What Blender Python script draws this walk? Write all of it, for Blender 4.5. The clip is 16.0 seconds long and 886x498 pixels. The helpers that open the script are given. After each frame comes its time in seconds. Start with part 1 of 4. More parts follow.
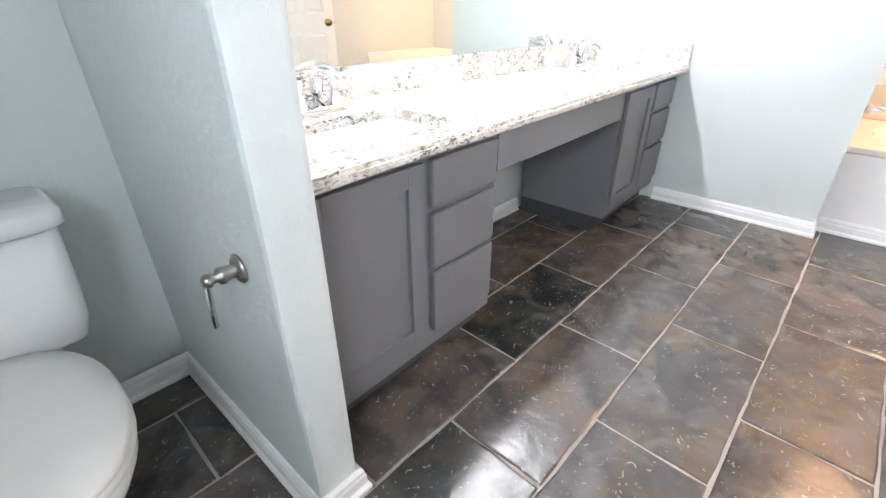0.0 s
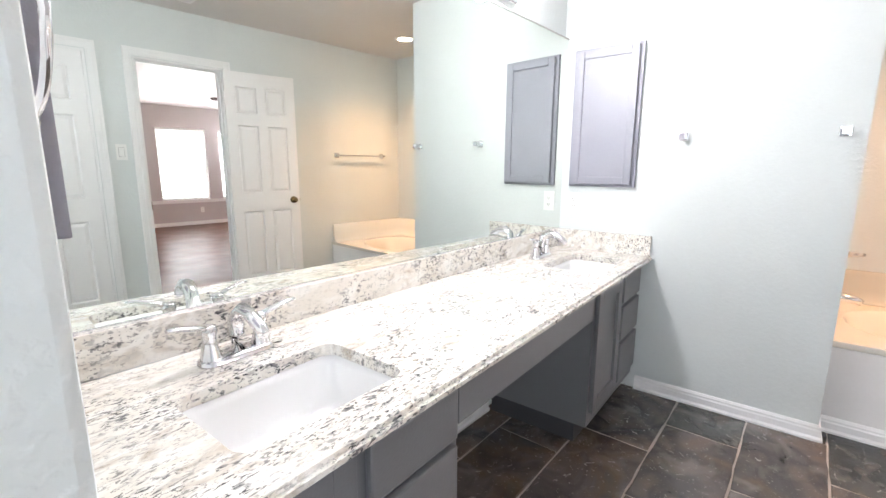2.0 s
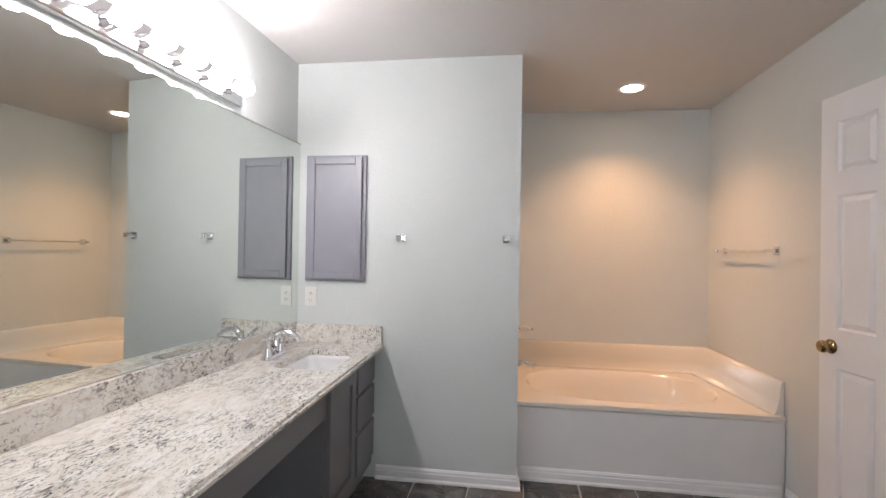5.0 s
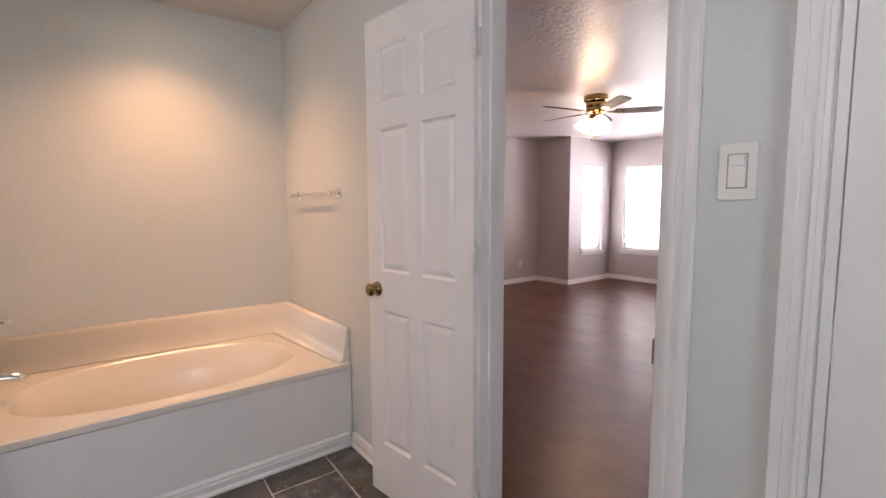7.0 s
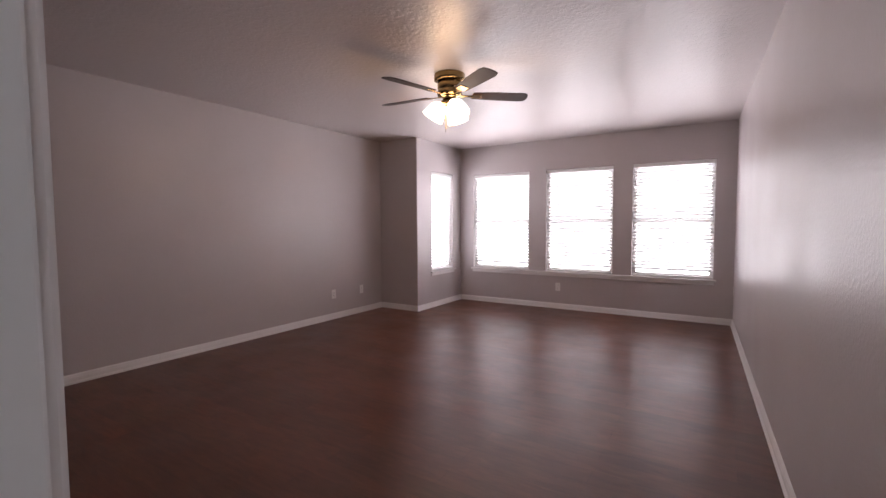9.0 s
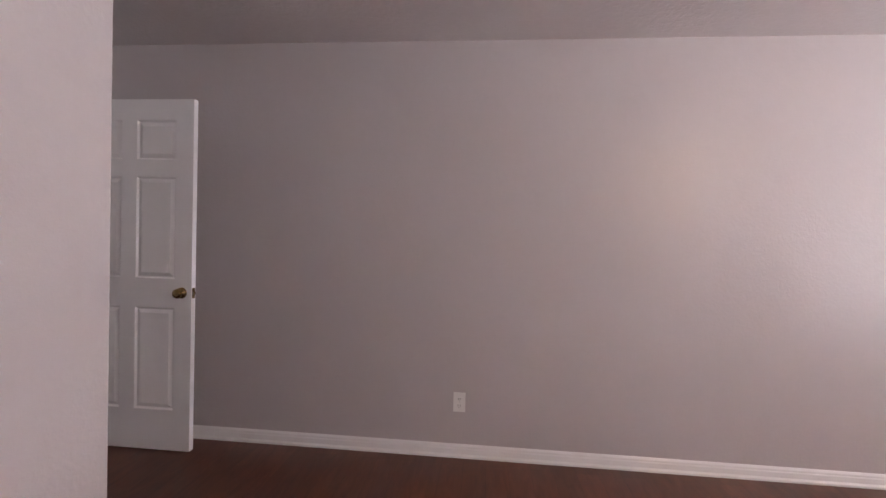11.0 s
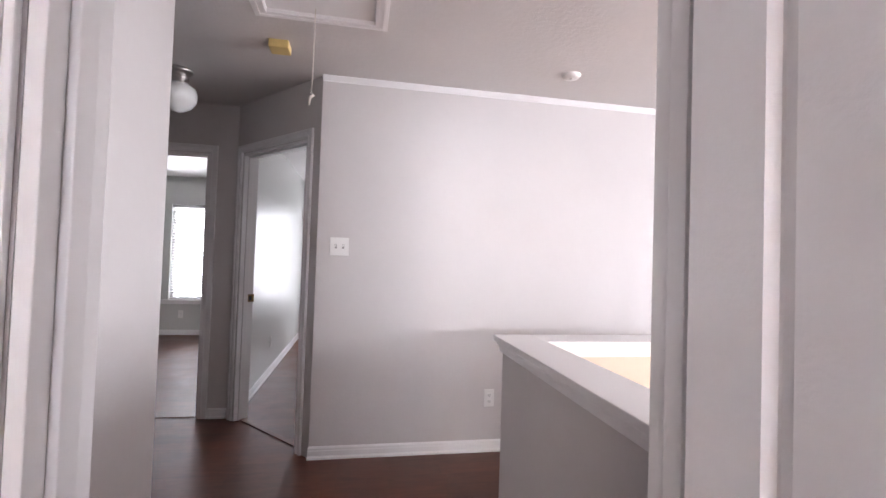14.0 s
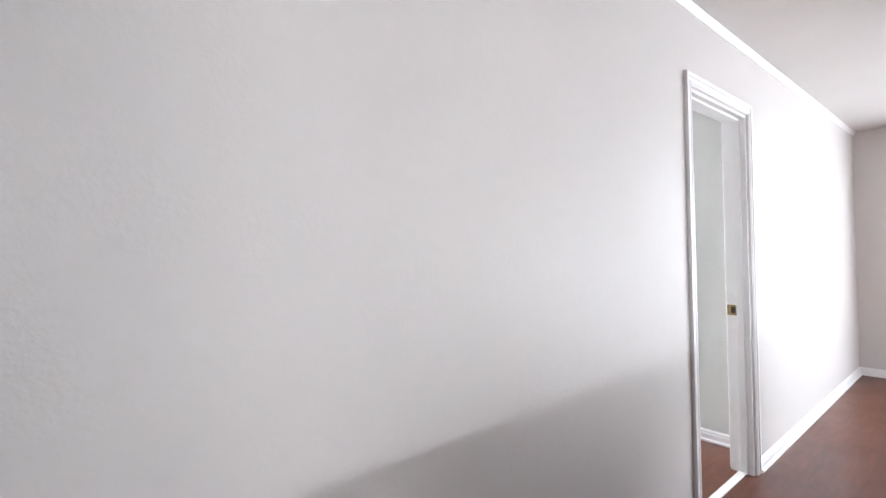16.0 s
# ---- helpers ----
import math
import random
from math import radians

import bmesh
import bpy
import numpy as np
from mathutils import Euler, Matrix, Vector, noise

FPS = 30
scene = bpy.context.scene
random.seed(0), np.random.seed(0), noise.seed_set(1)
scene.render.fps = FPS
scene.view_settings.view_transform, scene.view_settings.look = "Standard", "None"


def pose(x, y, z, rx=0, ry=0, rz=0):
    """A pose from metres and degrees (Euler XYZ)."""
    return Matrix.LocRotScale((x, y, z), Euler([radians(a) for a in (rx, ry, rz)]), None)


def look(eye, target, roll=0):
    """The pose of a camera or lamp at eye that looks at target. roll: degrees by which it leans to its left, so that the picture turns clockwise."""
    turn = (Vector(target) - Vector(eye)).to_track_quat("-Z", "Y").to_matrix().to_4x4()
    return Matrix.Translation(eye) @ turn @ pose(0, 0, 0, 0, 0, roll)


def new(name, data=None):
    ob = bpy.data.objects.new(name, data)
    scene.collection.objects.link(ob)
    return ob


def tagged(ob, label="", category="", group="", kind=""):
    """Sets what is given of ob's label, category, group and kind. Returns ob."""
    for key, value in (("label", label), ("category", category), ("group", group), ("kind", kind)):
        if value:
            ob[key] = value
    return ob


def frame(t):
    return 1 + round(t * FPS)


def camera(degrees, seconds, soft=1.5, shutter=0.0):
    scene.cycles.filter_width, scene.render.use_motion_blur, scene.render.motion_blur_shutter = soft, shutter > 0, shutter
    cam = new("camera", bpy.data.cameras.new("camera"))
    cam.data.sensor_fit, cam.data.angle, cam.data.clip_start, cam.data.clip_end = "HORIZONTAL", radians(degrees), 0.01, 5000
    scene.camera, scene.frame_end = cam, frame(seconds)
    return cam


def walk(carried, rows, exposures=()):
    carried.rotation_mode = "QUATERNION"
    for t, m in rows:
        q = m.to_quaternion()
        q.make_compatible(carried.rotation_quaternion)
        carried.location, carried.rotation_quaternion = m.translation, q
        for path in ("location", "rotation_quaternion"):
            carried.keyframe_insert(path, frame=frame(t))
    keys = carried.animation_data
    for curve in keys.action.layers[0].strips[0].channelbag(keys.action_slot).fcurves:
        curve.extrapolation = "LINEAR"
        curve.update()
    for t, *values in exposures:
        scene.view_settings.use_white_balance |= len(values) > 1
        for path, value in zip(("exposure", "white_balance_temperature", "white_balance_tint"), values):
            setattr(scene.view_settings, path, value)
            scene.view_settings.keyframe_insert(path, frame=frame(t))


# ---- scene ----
cam = camera(90.2, 16.0)
PATH = [
    (0, (-2.817, 1.503, 1.063), (-1.509, 2.67, 0.098), -0.1),
    (0.5, (-2.698, 1.523, 1.083), (-1.275, 2.61, 0.192), 1.0),
    (1, (-2.621, 1.564, 1.095), (-1.195, 2.667, 0.229), 1.3),
    (1.5, (-2.56, 1.644, 1.135), (-1.071, 2.76, 0.401), 0.4),
    (2, (-2.53, 1.679, 1.244), (-0.976, 2.884, 0.877), 0.2),
    (2.5, (-2.518, 1.656, 1.34), (-0.949, 2.896, 1.308), -1.1),
    (3, (-2.514, 1.640, 1.352), (-0.956, 2.894, 1.406), -0.7),
    (3.5, (-2.524, 1.645, 1.335), (-0.844, 2.73, 1.362), -0.3),
    (6, (-2.436, 1.378, 1.296), (-0.485, 0.956, 1.168), -1.1),
    (6.5, (-2.274, 1.254, 1.249), (-0.465, 0.443, 0.987), -1.6),
    (7, (-1.985, 1.022, 1.269), (-0.414, -0.203, 1.087), -0.2),
    (7.5, (-1.683, 0.783, 1.258), (-0.456, -0.783, 1.056), -2.1),
    (8, (-1.472, 0.475, 1.249), (-0.532, -1.302, 1.067), 0.0),
    (8.2, (-1.402, 0.301, 1.241), (-0.546, -1.507, 1.1), -0.3),
    (9.0, (-1.12, -0.05, 1.235), (-0.05, -1.75, 1.12), -0.3),
    (9.7, (-0.76, -0.57, 1.22), (0.74, -1.89, 1.17), -0.4),
    (10.3, (-0.36, -1.03, 1.235), (1.51, -1.73, 1.225), -0.5),
    (10.5, (-0.147, -1.128, 1.252), (1.795, -1.614, 1.2), -0.5),
    (10.7, (0.14, -1.14, 1.272), (2.12, -1.42, 1.235), 0.5),
    (11, (0.56, -1.085, 1.277), (2.55, -0.896, 1.235), 1.6),
    (11.5, (1.149, -1.055, 1.237), (2.98, -0.251, 1.213), 1.5),
    (12, (1.602, -0.846, 1.242), (3.135, 0.438, 1.216), -0.5),
    (12.5, (1.933, -0.554, 1.266), (2.956, 1.159, 1.131), -1.3),
    (13, (2.165, -0.084, 1.291), (2.981, 1.739, 1.202), -0.4),
    (13.5, (2.374, 0.38, 1.293), (2.873, 2.317, 1.309), 0.5),
    (14, (2.538, 0.884, 1.274), (2.896, 2.851, 1.325), 1.9),
    (14.5, (2.591, 1.401, 1.285), (2.92, 3.374, 1.267), -0.4),
    (15, (2.688, 1.945, 1.303), (3.08, 3.906, 1.313), -0.2),
    (15.5, (2.694, 2.488, 1.309), (3.473, 4.33, 1.283), -2.8),
    (16, (2.867, 2.913, 1.286), (4.117, 4.473, 1.31), -1.1),
]

# exposure of the hand-held camera along the walk: seconds, stops, kelvin, tint
EXPOSURES = [
    (0.0, 1.25, 6500, 11), (1.5, 0.95, 6650, 13), (2.0, 0.72, 6650, 13), (2.5, 0.43, 6800, 13), (3.5, -0.2, 6900, 14),
    (6.0, -0.28, 6900, 18), (7.5, -0.2, 6900, 20), (8.2, -0.55, 6900, 20), (10.3, -0.9, 6600, 18), (11.0, 0.45, 6550, 15),
    (11.5, 0.85, 6500, 14), (12.0, 1.25, 6500, 16), (12.5, 1.3, 6450, 16), (13.0, 1.48, 6450, 16), (13.5, 1.58, 6450, 15), (14.5, 1.3, 6450, 13), (15.2, 1.12, 6400, 8), (16.0, 1.05, 6250, 5)]
walk(cam, [(t, look(e, g, r)) for t, e, g, r in PATH], EXPOSURES)

# ---------------------------------------------------------------- light
world = bpy.data.worlds.new("world")
scene.world = world
world.use_nodes = True
wn = world.node_tree.nodes
sky = wn.new("ShaderNodeTexSky")
sky.sky_type, sky.sun_disc, sky.sun_elevation, sky.sun_rotation = "NISHITA", False, radians(50), radians(200)
world.node_tree.links.new(sky.outputs[0], wn["Background"].inputs[0])
wn["Background"].inputs[1].default_value = 0.1
sun = new("sun", bpy.data.lights.new("sun", "SUN"))
sun.data.energy, sun.data.angle, sun.data.color = 1.0, radians(10), (1, 0.96, 0.9)
sun.matrix_world = look((0, 0, 20), (0 + 12 * math.sin(radians(20)), 12 * math.cos(radians(20)), 20 - 14.3))

BULB, DOWN, DAY, DAYBED, LOFT = 105.0, 30.0, 5.2, 20.0, 27.0
WARM, DAYCOL, BULBCOL = (1.0, 0.52, 0.24), (0.93, 0.94, 1.0), (0.95, 0.96, 1.0)


def window_light(name, x, y, z, w, h, towards, power, colour=DAYCOL):
    lamp = new(name, bpy.data.lights.new(name, "AREA"))
    lamp.data.shape, lamp.data.size, lamp.data.size_y = "RECTANGLE", w, h
    lamp.data.energy, lamp.data.color = power * math.pi * w * h, colour
    lamp.matrix_world = look((x, y, z), (x + towards[0], y + towards[1], z))
    return lamp


def glow_lamp(name, place, power, colour, radius):
    lamp = new(name, bpy.data.lights.new(name, "POINT"))
    lamp.data.energy, lamp.data.color, lamp.data.shadow_soft_size = power, colour, radius
    lamp.location = place
    return lamp


# ---------------------------------------------------------------- materials
def material(name, colour, rough=0.5, metal=0.0, vary=0.06, scale=6.0, bump=0.0, bscale=90.0, spec=0.5, coat=0.0):
    """Principled surface with two scales of colour variation and fine relief."""
    m = bpy.data.materials.new(name)
    m.use_nodes = True
    n, l = m.node_tree.nodes, m.node_tree.links
    b = n["Principled BSDF"]
    b.inputs["Roughness"].default_value, b.inputs["Metallic"].default_value = rough, metal
    b.inputs["Specular IOR Level"].default_value = spec
    b.inputs["Coat Weight"].default_value = coat
    geo = n.new("ShaderNodeTexCoord")
    big, small = n.new("ShaderNodeTexNoise"), n.new("ShaderNodeTexNoise")
    big.inputs["Scale"].default_value, small.inputs["Scale"].default_value = scale, scale * 14
    big.inputs["Detail"].default_value = small.inputs["Detail"].default_value = 5
    mix = n.new("ShaderNodeMath")
    mix.operation = "MULTIPLY_ADD"
    mix.inputs[1].default_value = 0.35
    ramp = n.new("ShaderNodeMapRange")
    ramp.inputs["From Min"].default_value, ramp.inputs["From Max"].default_value = 0.4, 0.95
    ramp.inputs["To Min"].default_value, ramp.inputs["To Max"].default_value = 1 - vary, 1 + vary
    tint = n.new("ShaderNodeVectorMath")
    tint.operation = "SCALE"
    tint.inputs[0].default_value = colour
    for a, c in ((geo.outputs["Object"], big.inputs["Vector"]), (geo.outputs["Object"], small.inputs["Vector"]), (small.outputs[0], mix.inputs[0]),
                 (big.outputs[0], mix.inputs[2]), (mix.outputs[0], ramp.inputs[0]), (ramp.outputs[0], tint.inputs["Scale"]), (tint.outputs[0], b.inputs["Base Color"])):
        l.new(a, c)
    rr = n.new("ShaderNodeMapRange")
    rr.inputs["From Min"].default_value, rr.inputs["From Max"].default_value = 0.3, 0.7
    rr.inputs["To Min"].default_value, rr.inputs["To Max"].default_value = max(0.02, rough * 0.85), min(1, rough * 1.15)
    l.new(big.outputs[0], rr.inputs[0]), l.new(rr.outputs[0], b.inputs["Roughness"])
    if bump:
        grain, bn = n.new("ShaderNodeTexNoise"), n.new("ShaderNodeBump")
        grain.inputs["Scale"].default_value, grain.inputs["Detail"].default_value = bscale, 3
        cut = n.new("ShaderNodeMapRange")
        cut.interpolation_type = "SMOOTHSTEP"
        cut.inputs["From Min"].default_value, cut.inputs["From Max"].default_value = 0.42, 0.62
        bn.inputs["Strength"].default_value, bn.inputs["Distance"].default_value = bump, 0.004
        l.new(geo.outputs["Object"], grain.inputs["Vector"]), l.new(grain.outputs[0], cut.inputs[0])
        l.new(cut.outputs[0], bn.inputs["Height"]), l.new(bn.outputs[0], b.inputs["Normal"])
    return m


def emitter(name, colour, strength):
    m = bpy.data.materials.new(name)
    m.use_nodes = True
    b = m.node_tree.nodes["Principled BSDF"]
    b.inputs["Base Color"].default_value = (*colour, 1)
    b.inputs["Emission Color"].default_value, b.inputs["Emission Strength"].default_value = (*colour, 1), strength
    return m


PAINT_BATH = material("bath_paint", (0.62, 0.65, 0.645), 0.45, vary=0.03, scale=2.5, bump=0.11, bscale=52)
PAINT_KNOCK = material("knockdown_bath_paint", (0.62, 0.65, 0.645), 0.45, vary=0.03, scale=2.5, bump=0.26, bscale=42)
PAINT_BED = material("grey_paint", (0.505, 0.462, 0.465), 0.36, vary=0.03, scale=2.0, bump=0.10, bscale=60)
PAINT_HALL = material("hall_paint", (0.575, 0.545, 0.535), 0.62, vary=0.03, scale=2.0, bump=0.06, bscale=75)
PAINT_CEIL = material("ceiling_paint", (0.62, 0.60, 0.59), 0.55, vary=0.04, scale=2.0, bump=0.12, bscale=45)
PAINT_CEILBED = material("bedroom_ceiling_paint", (0.60, 0.54, 0.53), 0.34, vary=0.04, scale=2.0, bump=0.3, bscale=38)
CREAM = material("stairwell_cream", (0.60, 0.53, 0.43), 0.5, vary=0.04, scale=2, bump=0.1)
TRIM = material("white_trim_paint", (0.80, 0.79, 0.79), 0.36, vary=0.03, scale=5)
DOORWHITE = material("white_door_paint", (0.81, 0.79, 0.79), 0.38, vary=0.03, scale=4, bump=0.06, bscale=160)
CABGREY = material("grey_cabinet_paint", (0.165, 0.165, 0.178), 0.34, vary=0.05, scale=5, bump=0.08, bscale=140)
# cabinet grey with the sheen of the vanity bulbs lightened into its colour
MEDGREY = material("sheen_lightened_cabinet_grey", (0.25, 0.25, 0.29), 0.36, vary=0.05, scale=5, bump=0.08, bscale=140)
PAINT_ROOM = material("room_paint", (0.56, 0.565, 0.545), 0.34, vary=0.03, scale=2.0, bump=0.1, bscale=70)
# near-black grey of the toe kicks and the rear apron rail
CABDARK = material("dark_cabinet_grey", (0.05, 0.05, 0.055), 0.6, vary=0.08)
CHROME = material("chrome", (0.80, 0.80, 0.82), 0.09, 1.0, vary=0.03, scale=20)
NICKEL = material("brushed_nickel", (0.45, 0.42, 0.40), 0.34, 1.0, vary=0.06, scale=30)
BRASS = material("aged_brass", (0.34, 0.235, 0.11), 0.22, 1.0, vary=0.12, scale=20)
PORCELAIN = material("porcelain", (0.78, 0.78, 0.78), 0.1, vary=0.02, scale=3, coat=0.4)
ACRYLIC = material("tub_acrylic", (0.74, 0.70, 0.63), 0.22, vary=0.02, scale=2, coat=0.1)
PLASTIC = material("white_plastic", (0.78, 0.77, 0.75), 0.35, vary=0.02, scale=20)
AGED = material("yellowed_plastic", (0.72, 0.55, 0.22), 0.45, vary=0.06, scale=15)
SLAT = material("blind_slat", (0.82, 0.82, 0.82), 0.45, vary=0.02, scale=8)
SLATMIX = SLAT.node_tree
tl, mx = SLATMIX.nodes.new("ShaderNodeBsdfTranslucent"), SLATMIX.nodes.new("ShaderNodeMixShader")
tl.inputs[0].default_value = (0.85, 0.85, 0.84, 1)
mx.inputs[0].default_value = 0.06
SLATMIX.links.new(SLATMIX.nodes["Principled BSDF"].outputs[0], mx.inputs[1]), SLATMIX.links.new(tl.outputs[0], mx.inputs[2])
SLATMIX.links.new(mx.outputs[0], SLATMIX.nodes["Material Output"].inputs["Surface"])
DARKSLOT = material("dark_slot", (0.03, 0.03, 0.03), 0.6, vary=0.1)
WALNUT = material("dark_walnut_blade", (0.035, 0.017, 0.012), 0.6, vary=0.3, scale=8, spec=0.2)
# flat mid-grey that stands in for the shade inside switch gaps and slots
SLOTGREY = material("shaded_slot", (0.24, 0.23, 0.22), 0.5, vary=0.08, scale=20)
GROUT = material("grout", (0.33, 0.285, 0.26), 0.9, vary=0.15, scale=9, bump=0.4, bscale=120)
CORD = material("cotton_cord", (0.62, 0.58, 0.52), 0.8, vary=0.08, scale=40)
FROST = material("frosted_glass", (0.80, 0.80, 0.78), 0.2, vary=0.03, scale=10, coat=0.3)
CREAMGLASS = material("cream_glass", (0.75, 0.68, 0.55), 0.2, vary=0.05, scale=10, coat=0.3)
LAWN = material("lawn", (0.06, 0.09, 0.03), 0.9, vary=0.4, scale=0.3)
BULBGLOW = emitter("lit_bulb", BULBCOL, BULB)
DOWNGLOW = emitter("lit_downlight", (1.0, 0.82, 0.62), DOWN)
FANGLOW = emitter("lit_fan_shade", (1.0, 0.86, 0.68), 14.0)

MIRROR = bpy.data.materials.new("mirror_glass")
MIRROR.use_nodes = True
mb = MIRROR.node_tree.nodes["Principled BSDF"]
mb.inputs["Base Color"].default_value = (0.80, 0.84, 0.80, 1)
mb.inputs["Metallic"].default_value, mb.inputs["Roughness"].default_value = 1.0, 0.0


def granite():
    m = material("granite", (0.62, 0.58, 0.52), 0.12, vary=0.1, scale=4, coat=0.5)
    n, l = m.node_tree.nodes, m.node_tree.links
    b = n["Principled BSDF"]
    tc, mp = n.new("ShaderNodeTexCoord"), n.new("ShaderNodeMapping")
    mp.inputs["Rotation"].default_value = (0.3, 0.5, 0.7)
    mp.inputs["Scale"].default_value = (0.9, 2.1, 1.5)
    l.new(tc.outputs["Object"], mp.inputs["Vector"])
    last = None
    base = (0.72, 0.68, 0.62, 1)
    drift, patch = n.new("ShaderNodeTexNoise"), n.new("ShaderNodeMapRange")
    drift.inputs["Scale"].default_value, drift.inputs["Detail"].default_value = 4.5, 3
    patch.inputs["From Min"].default_value, patch.inputs["From Max"].default_value = 0.38, 0.58
    patch.inputs["To Min"].default_value = 0.12
    l.new(tc.outputs["Object"], drift.inputs["Vector"]), l.new(drift.outputs[0], patch.inputs[0])
    layers = ((9, 0.46, 0.62, (0.80, 0.78, 0.74, 1)), (11, 0.54, 0.70, (0.52, 0.45, 0.38, 1)), (30, 0.55, 0.65, (0.40, 0.385, 0.375, 1)),
              (44, 0.56, 0.63, (0.17, 0.165, 0.17, 1)), (66, 0.575, 0.62, (0.05, 0.05, 0.056, 1)))
    for k, (s, lo, hi, col) in enumerate(layers):
        t, r, x = n.new("ShaderNodeTexNoise"), n.new("ShaderNodeMapRange"), n.new("ShaderNodeMix")
        t.inputs["Scale"].default_value, t.inputs["Detail"].default_value, t.inputs["Distortion"].default_value = s, 6, 1.2
        t.noise_dimensions = "4D"
        t.inputs["W"].default_value = k * 3.7
        r.inputs["From Min"].default_value, r.inputs["From Max"].default_value = lo, hi
        x.data_type = "RGBA"
        l.new(mp.outputs[0], t.inputs["Vector"]), l.new(t.outputs[0], r.inputs[0])
        if k >= 2:
            mu = n.new("ShaderNodeMath")
            mu.operation = "MULTIPLY"
            l.new(r.outputs[0], mu.inputs[0]), l.new(patch.outputs[0], mu.inputs[1]), l.new(mu.outputs[0], x.inputs["Factor"])
        else:
            l.new(r.outputs[0], x.inputs["Factor"])
        if last is None:
            x.inputs["A"].default_value = base
        else:
            l.new(last, x.inputs["A"])
        x.inputs["B"].default_value = col
        last = x.outputs["Result"]
    l.new(last, b.inputs["Base Color"])
    return m


def slate():
    m = material("slate", (0.1, 0.09, 0.085), 0.232, vary=0.2, scale=4, bump=0.0)
    n, l = m.node_tree.nodes, m.node_tree.links
    b = n["Principled BSDF"]
    b.inputs["Coat Weight"].default_value, b.inputs["Coat Roughness"].default_value = 0.16, 0.19
    oi, tc = n.new("ShaderNodeObjectInfo"), n.new("ShaderNodeTexCoord")
    off = n.new("ShaderNodeVectorMath")
    off.operation = "MULTIPLY_ADD"
    off.inputs[1].default_value = (37, 19, 11)
    l.new(oi.outputs["Random"], off.inputs[0]), l.new(tc.outputs["Object"], off.inputs[2])

    def noise(scale, detail, twist=0.0):
        t = n.new("ShaderNodeTexNoise")
        t.inputs["Scale"].default_value, t.inputs["Detail"].default_value, t.inputs["Distortion"].default_value = scale, detail, twist
        l.new(off.outputs[0], t.inputs["Vector"])
        return t

    def layer(below, colour, source, lo, hi, most, blend="MIX"):
        r, x = n.new("ShaderNodeMapRange"), n.new("ShaderNodeMix")
        r.inputs["From Min"].default_value, r.inputs["From Max"].default_value, r.inputs["To Max"].default_value = lo, hi, most
        x.data_type, x.blend_type = "RGBA", blend
        x.inputs["B"].default_value = colour
        l.new(source, r.inputs[0]), l.new(r.outputs[0], x.inputs["Factor"]), l.new(below, x.inputs["A"])
        return x.outputs["Result"]

    hue = n.new("ShaderNodeValToRGB")
    e = hue.color_ramp.elements
    e[0].position, e[0].color = 0.0, (0.026, 0.029, 0.029, 1)
    e[1].position, e[1].color = 1.0, (0.125, 0.098, 0.080, 1)
    for p, c in ((0.22, (0.060, 0.061, 0.057, 1)), (0.38, (0.080, 0.062, 0.045, 1)), (0.55, (0.090, 0.079, 0.080, 1)), (0.72, (0.050, 0.048, 0.047, 1)), (0.86, (0.105, 0.086, 0.080, 1))):
        s = hue.color_ramp.elements.new(p)
        s.color = c
    add, sub = n.new("ShaderNodeMath"), n.new("ShaderNodeMath")
    add.operation = sub.operation = "MULTIPLY_ADD"
    add.inputs[1].default_value = 0.9
    sub.inputs[1].default_value, sub.inputs[2].default_value = 1.5, -0.70
    l.new(noise(3.2, 9, 0.9).outputs[0], sub.inputs[0]), l.new(oi.outputs["Random"], add.inputs[0]), l.new(sub.outputs[0], add.inputs[2])
    l.new(add.outputs[0], hue.inputs[0])
    c = layer(hue.outputs[0], (0.125, 0.084, 0.052, 1), noise(4.5, 8, 0.6).outputs[0], 0.50, 0.74, 0.6)
    c = layer(c, (0.018, 0.019, 0.019, 1), noise(7, 11, 0.8).outputs[0], 0.50, 0.76, 0.75)
    c = layer(c, (0.17, 0.16, 0.15, 1), noise(6.5, 10, 0.9).outputs[0], 0.53, 0.70, 0.6)
    c = layer(c, (0.36, 0.34, 0.32, 1), noise(20, 5, 4.0).outputs[0], 0.64, 0.70, 0.7)
    l.new(c, b.inputs["Base Color"])
    bn = n.new("ShaderNodeBump")
    bn.inputs["Strength"].default_value, bn.inputs["Distance"].default_value = 0.42, 0.012
    l.new(noise(9, 9, 0.6).outputs[0], bn.inputs["Height"]), l.new(bn.outputs[0], b.inputs["Normal"])
    soft = n.new("ShaderNodeBump")
    soft.inputs["Strength"].default_value, soft.inputs["Distance"].default_value = 0.12, 0.01
    l.new(noise(7, 3).outputs[0], soft.inputs["Height"]), l.new(soft.outputs[0], b.inputs["Coat Normal"])
    return m


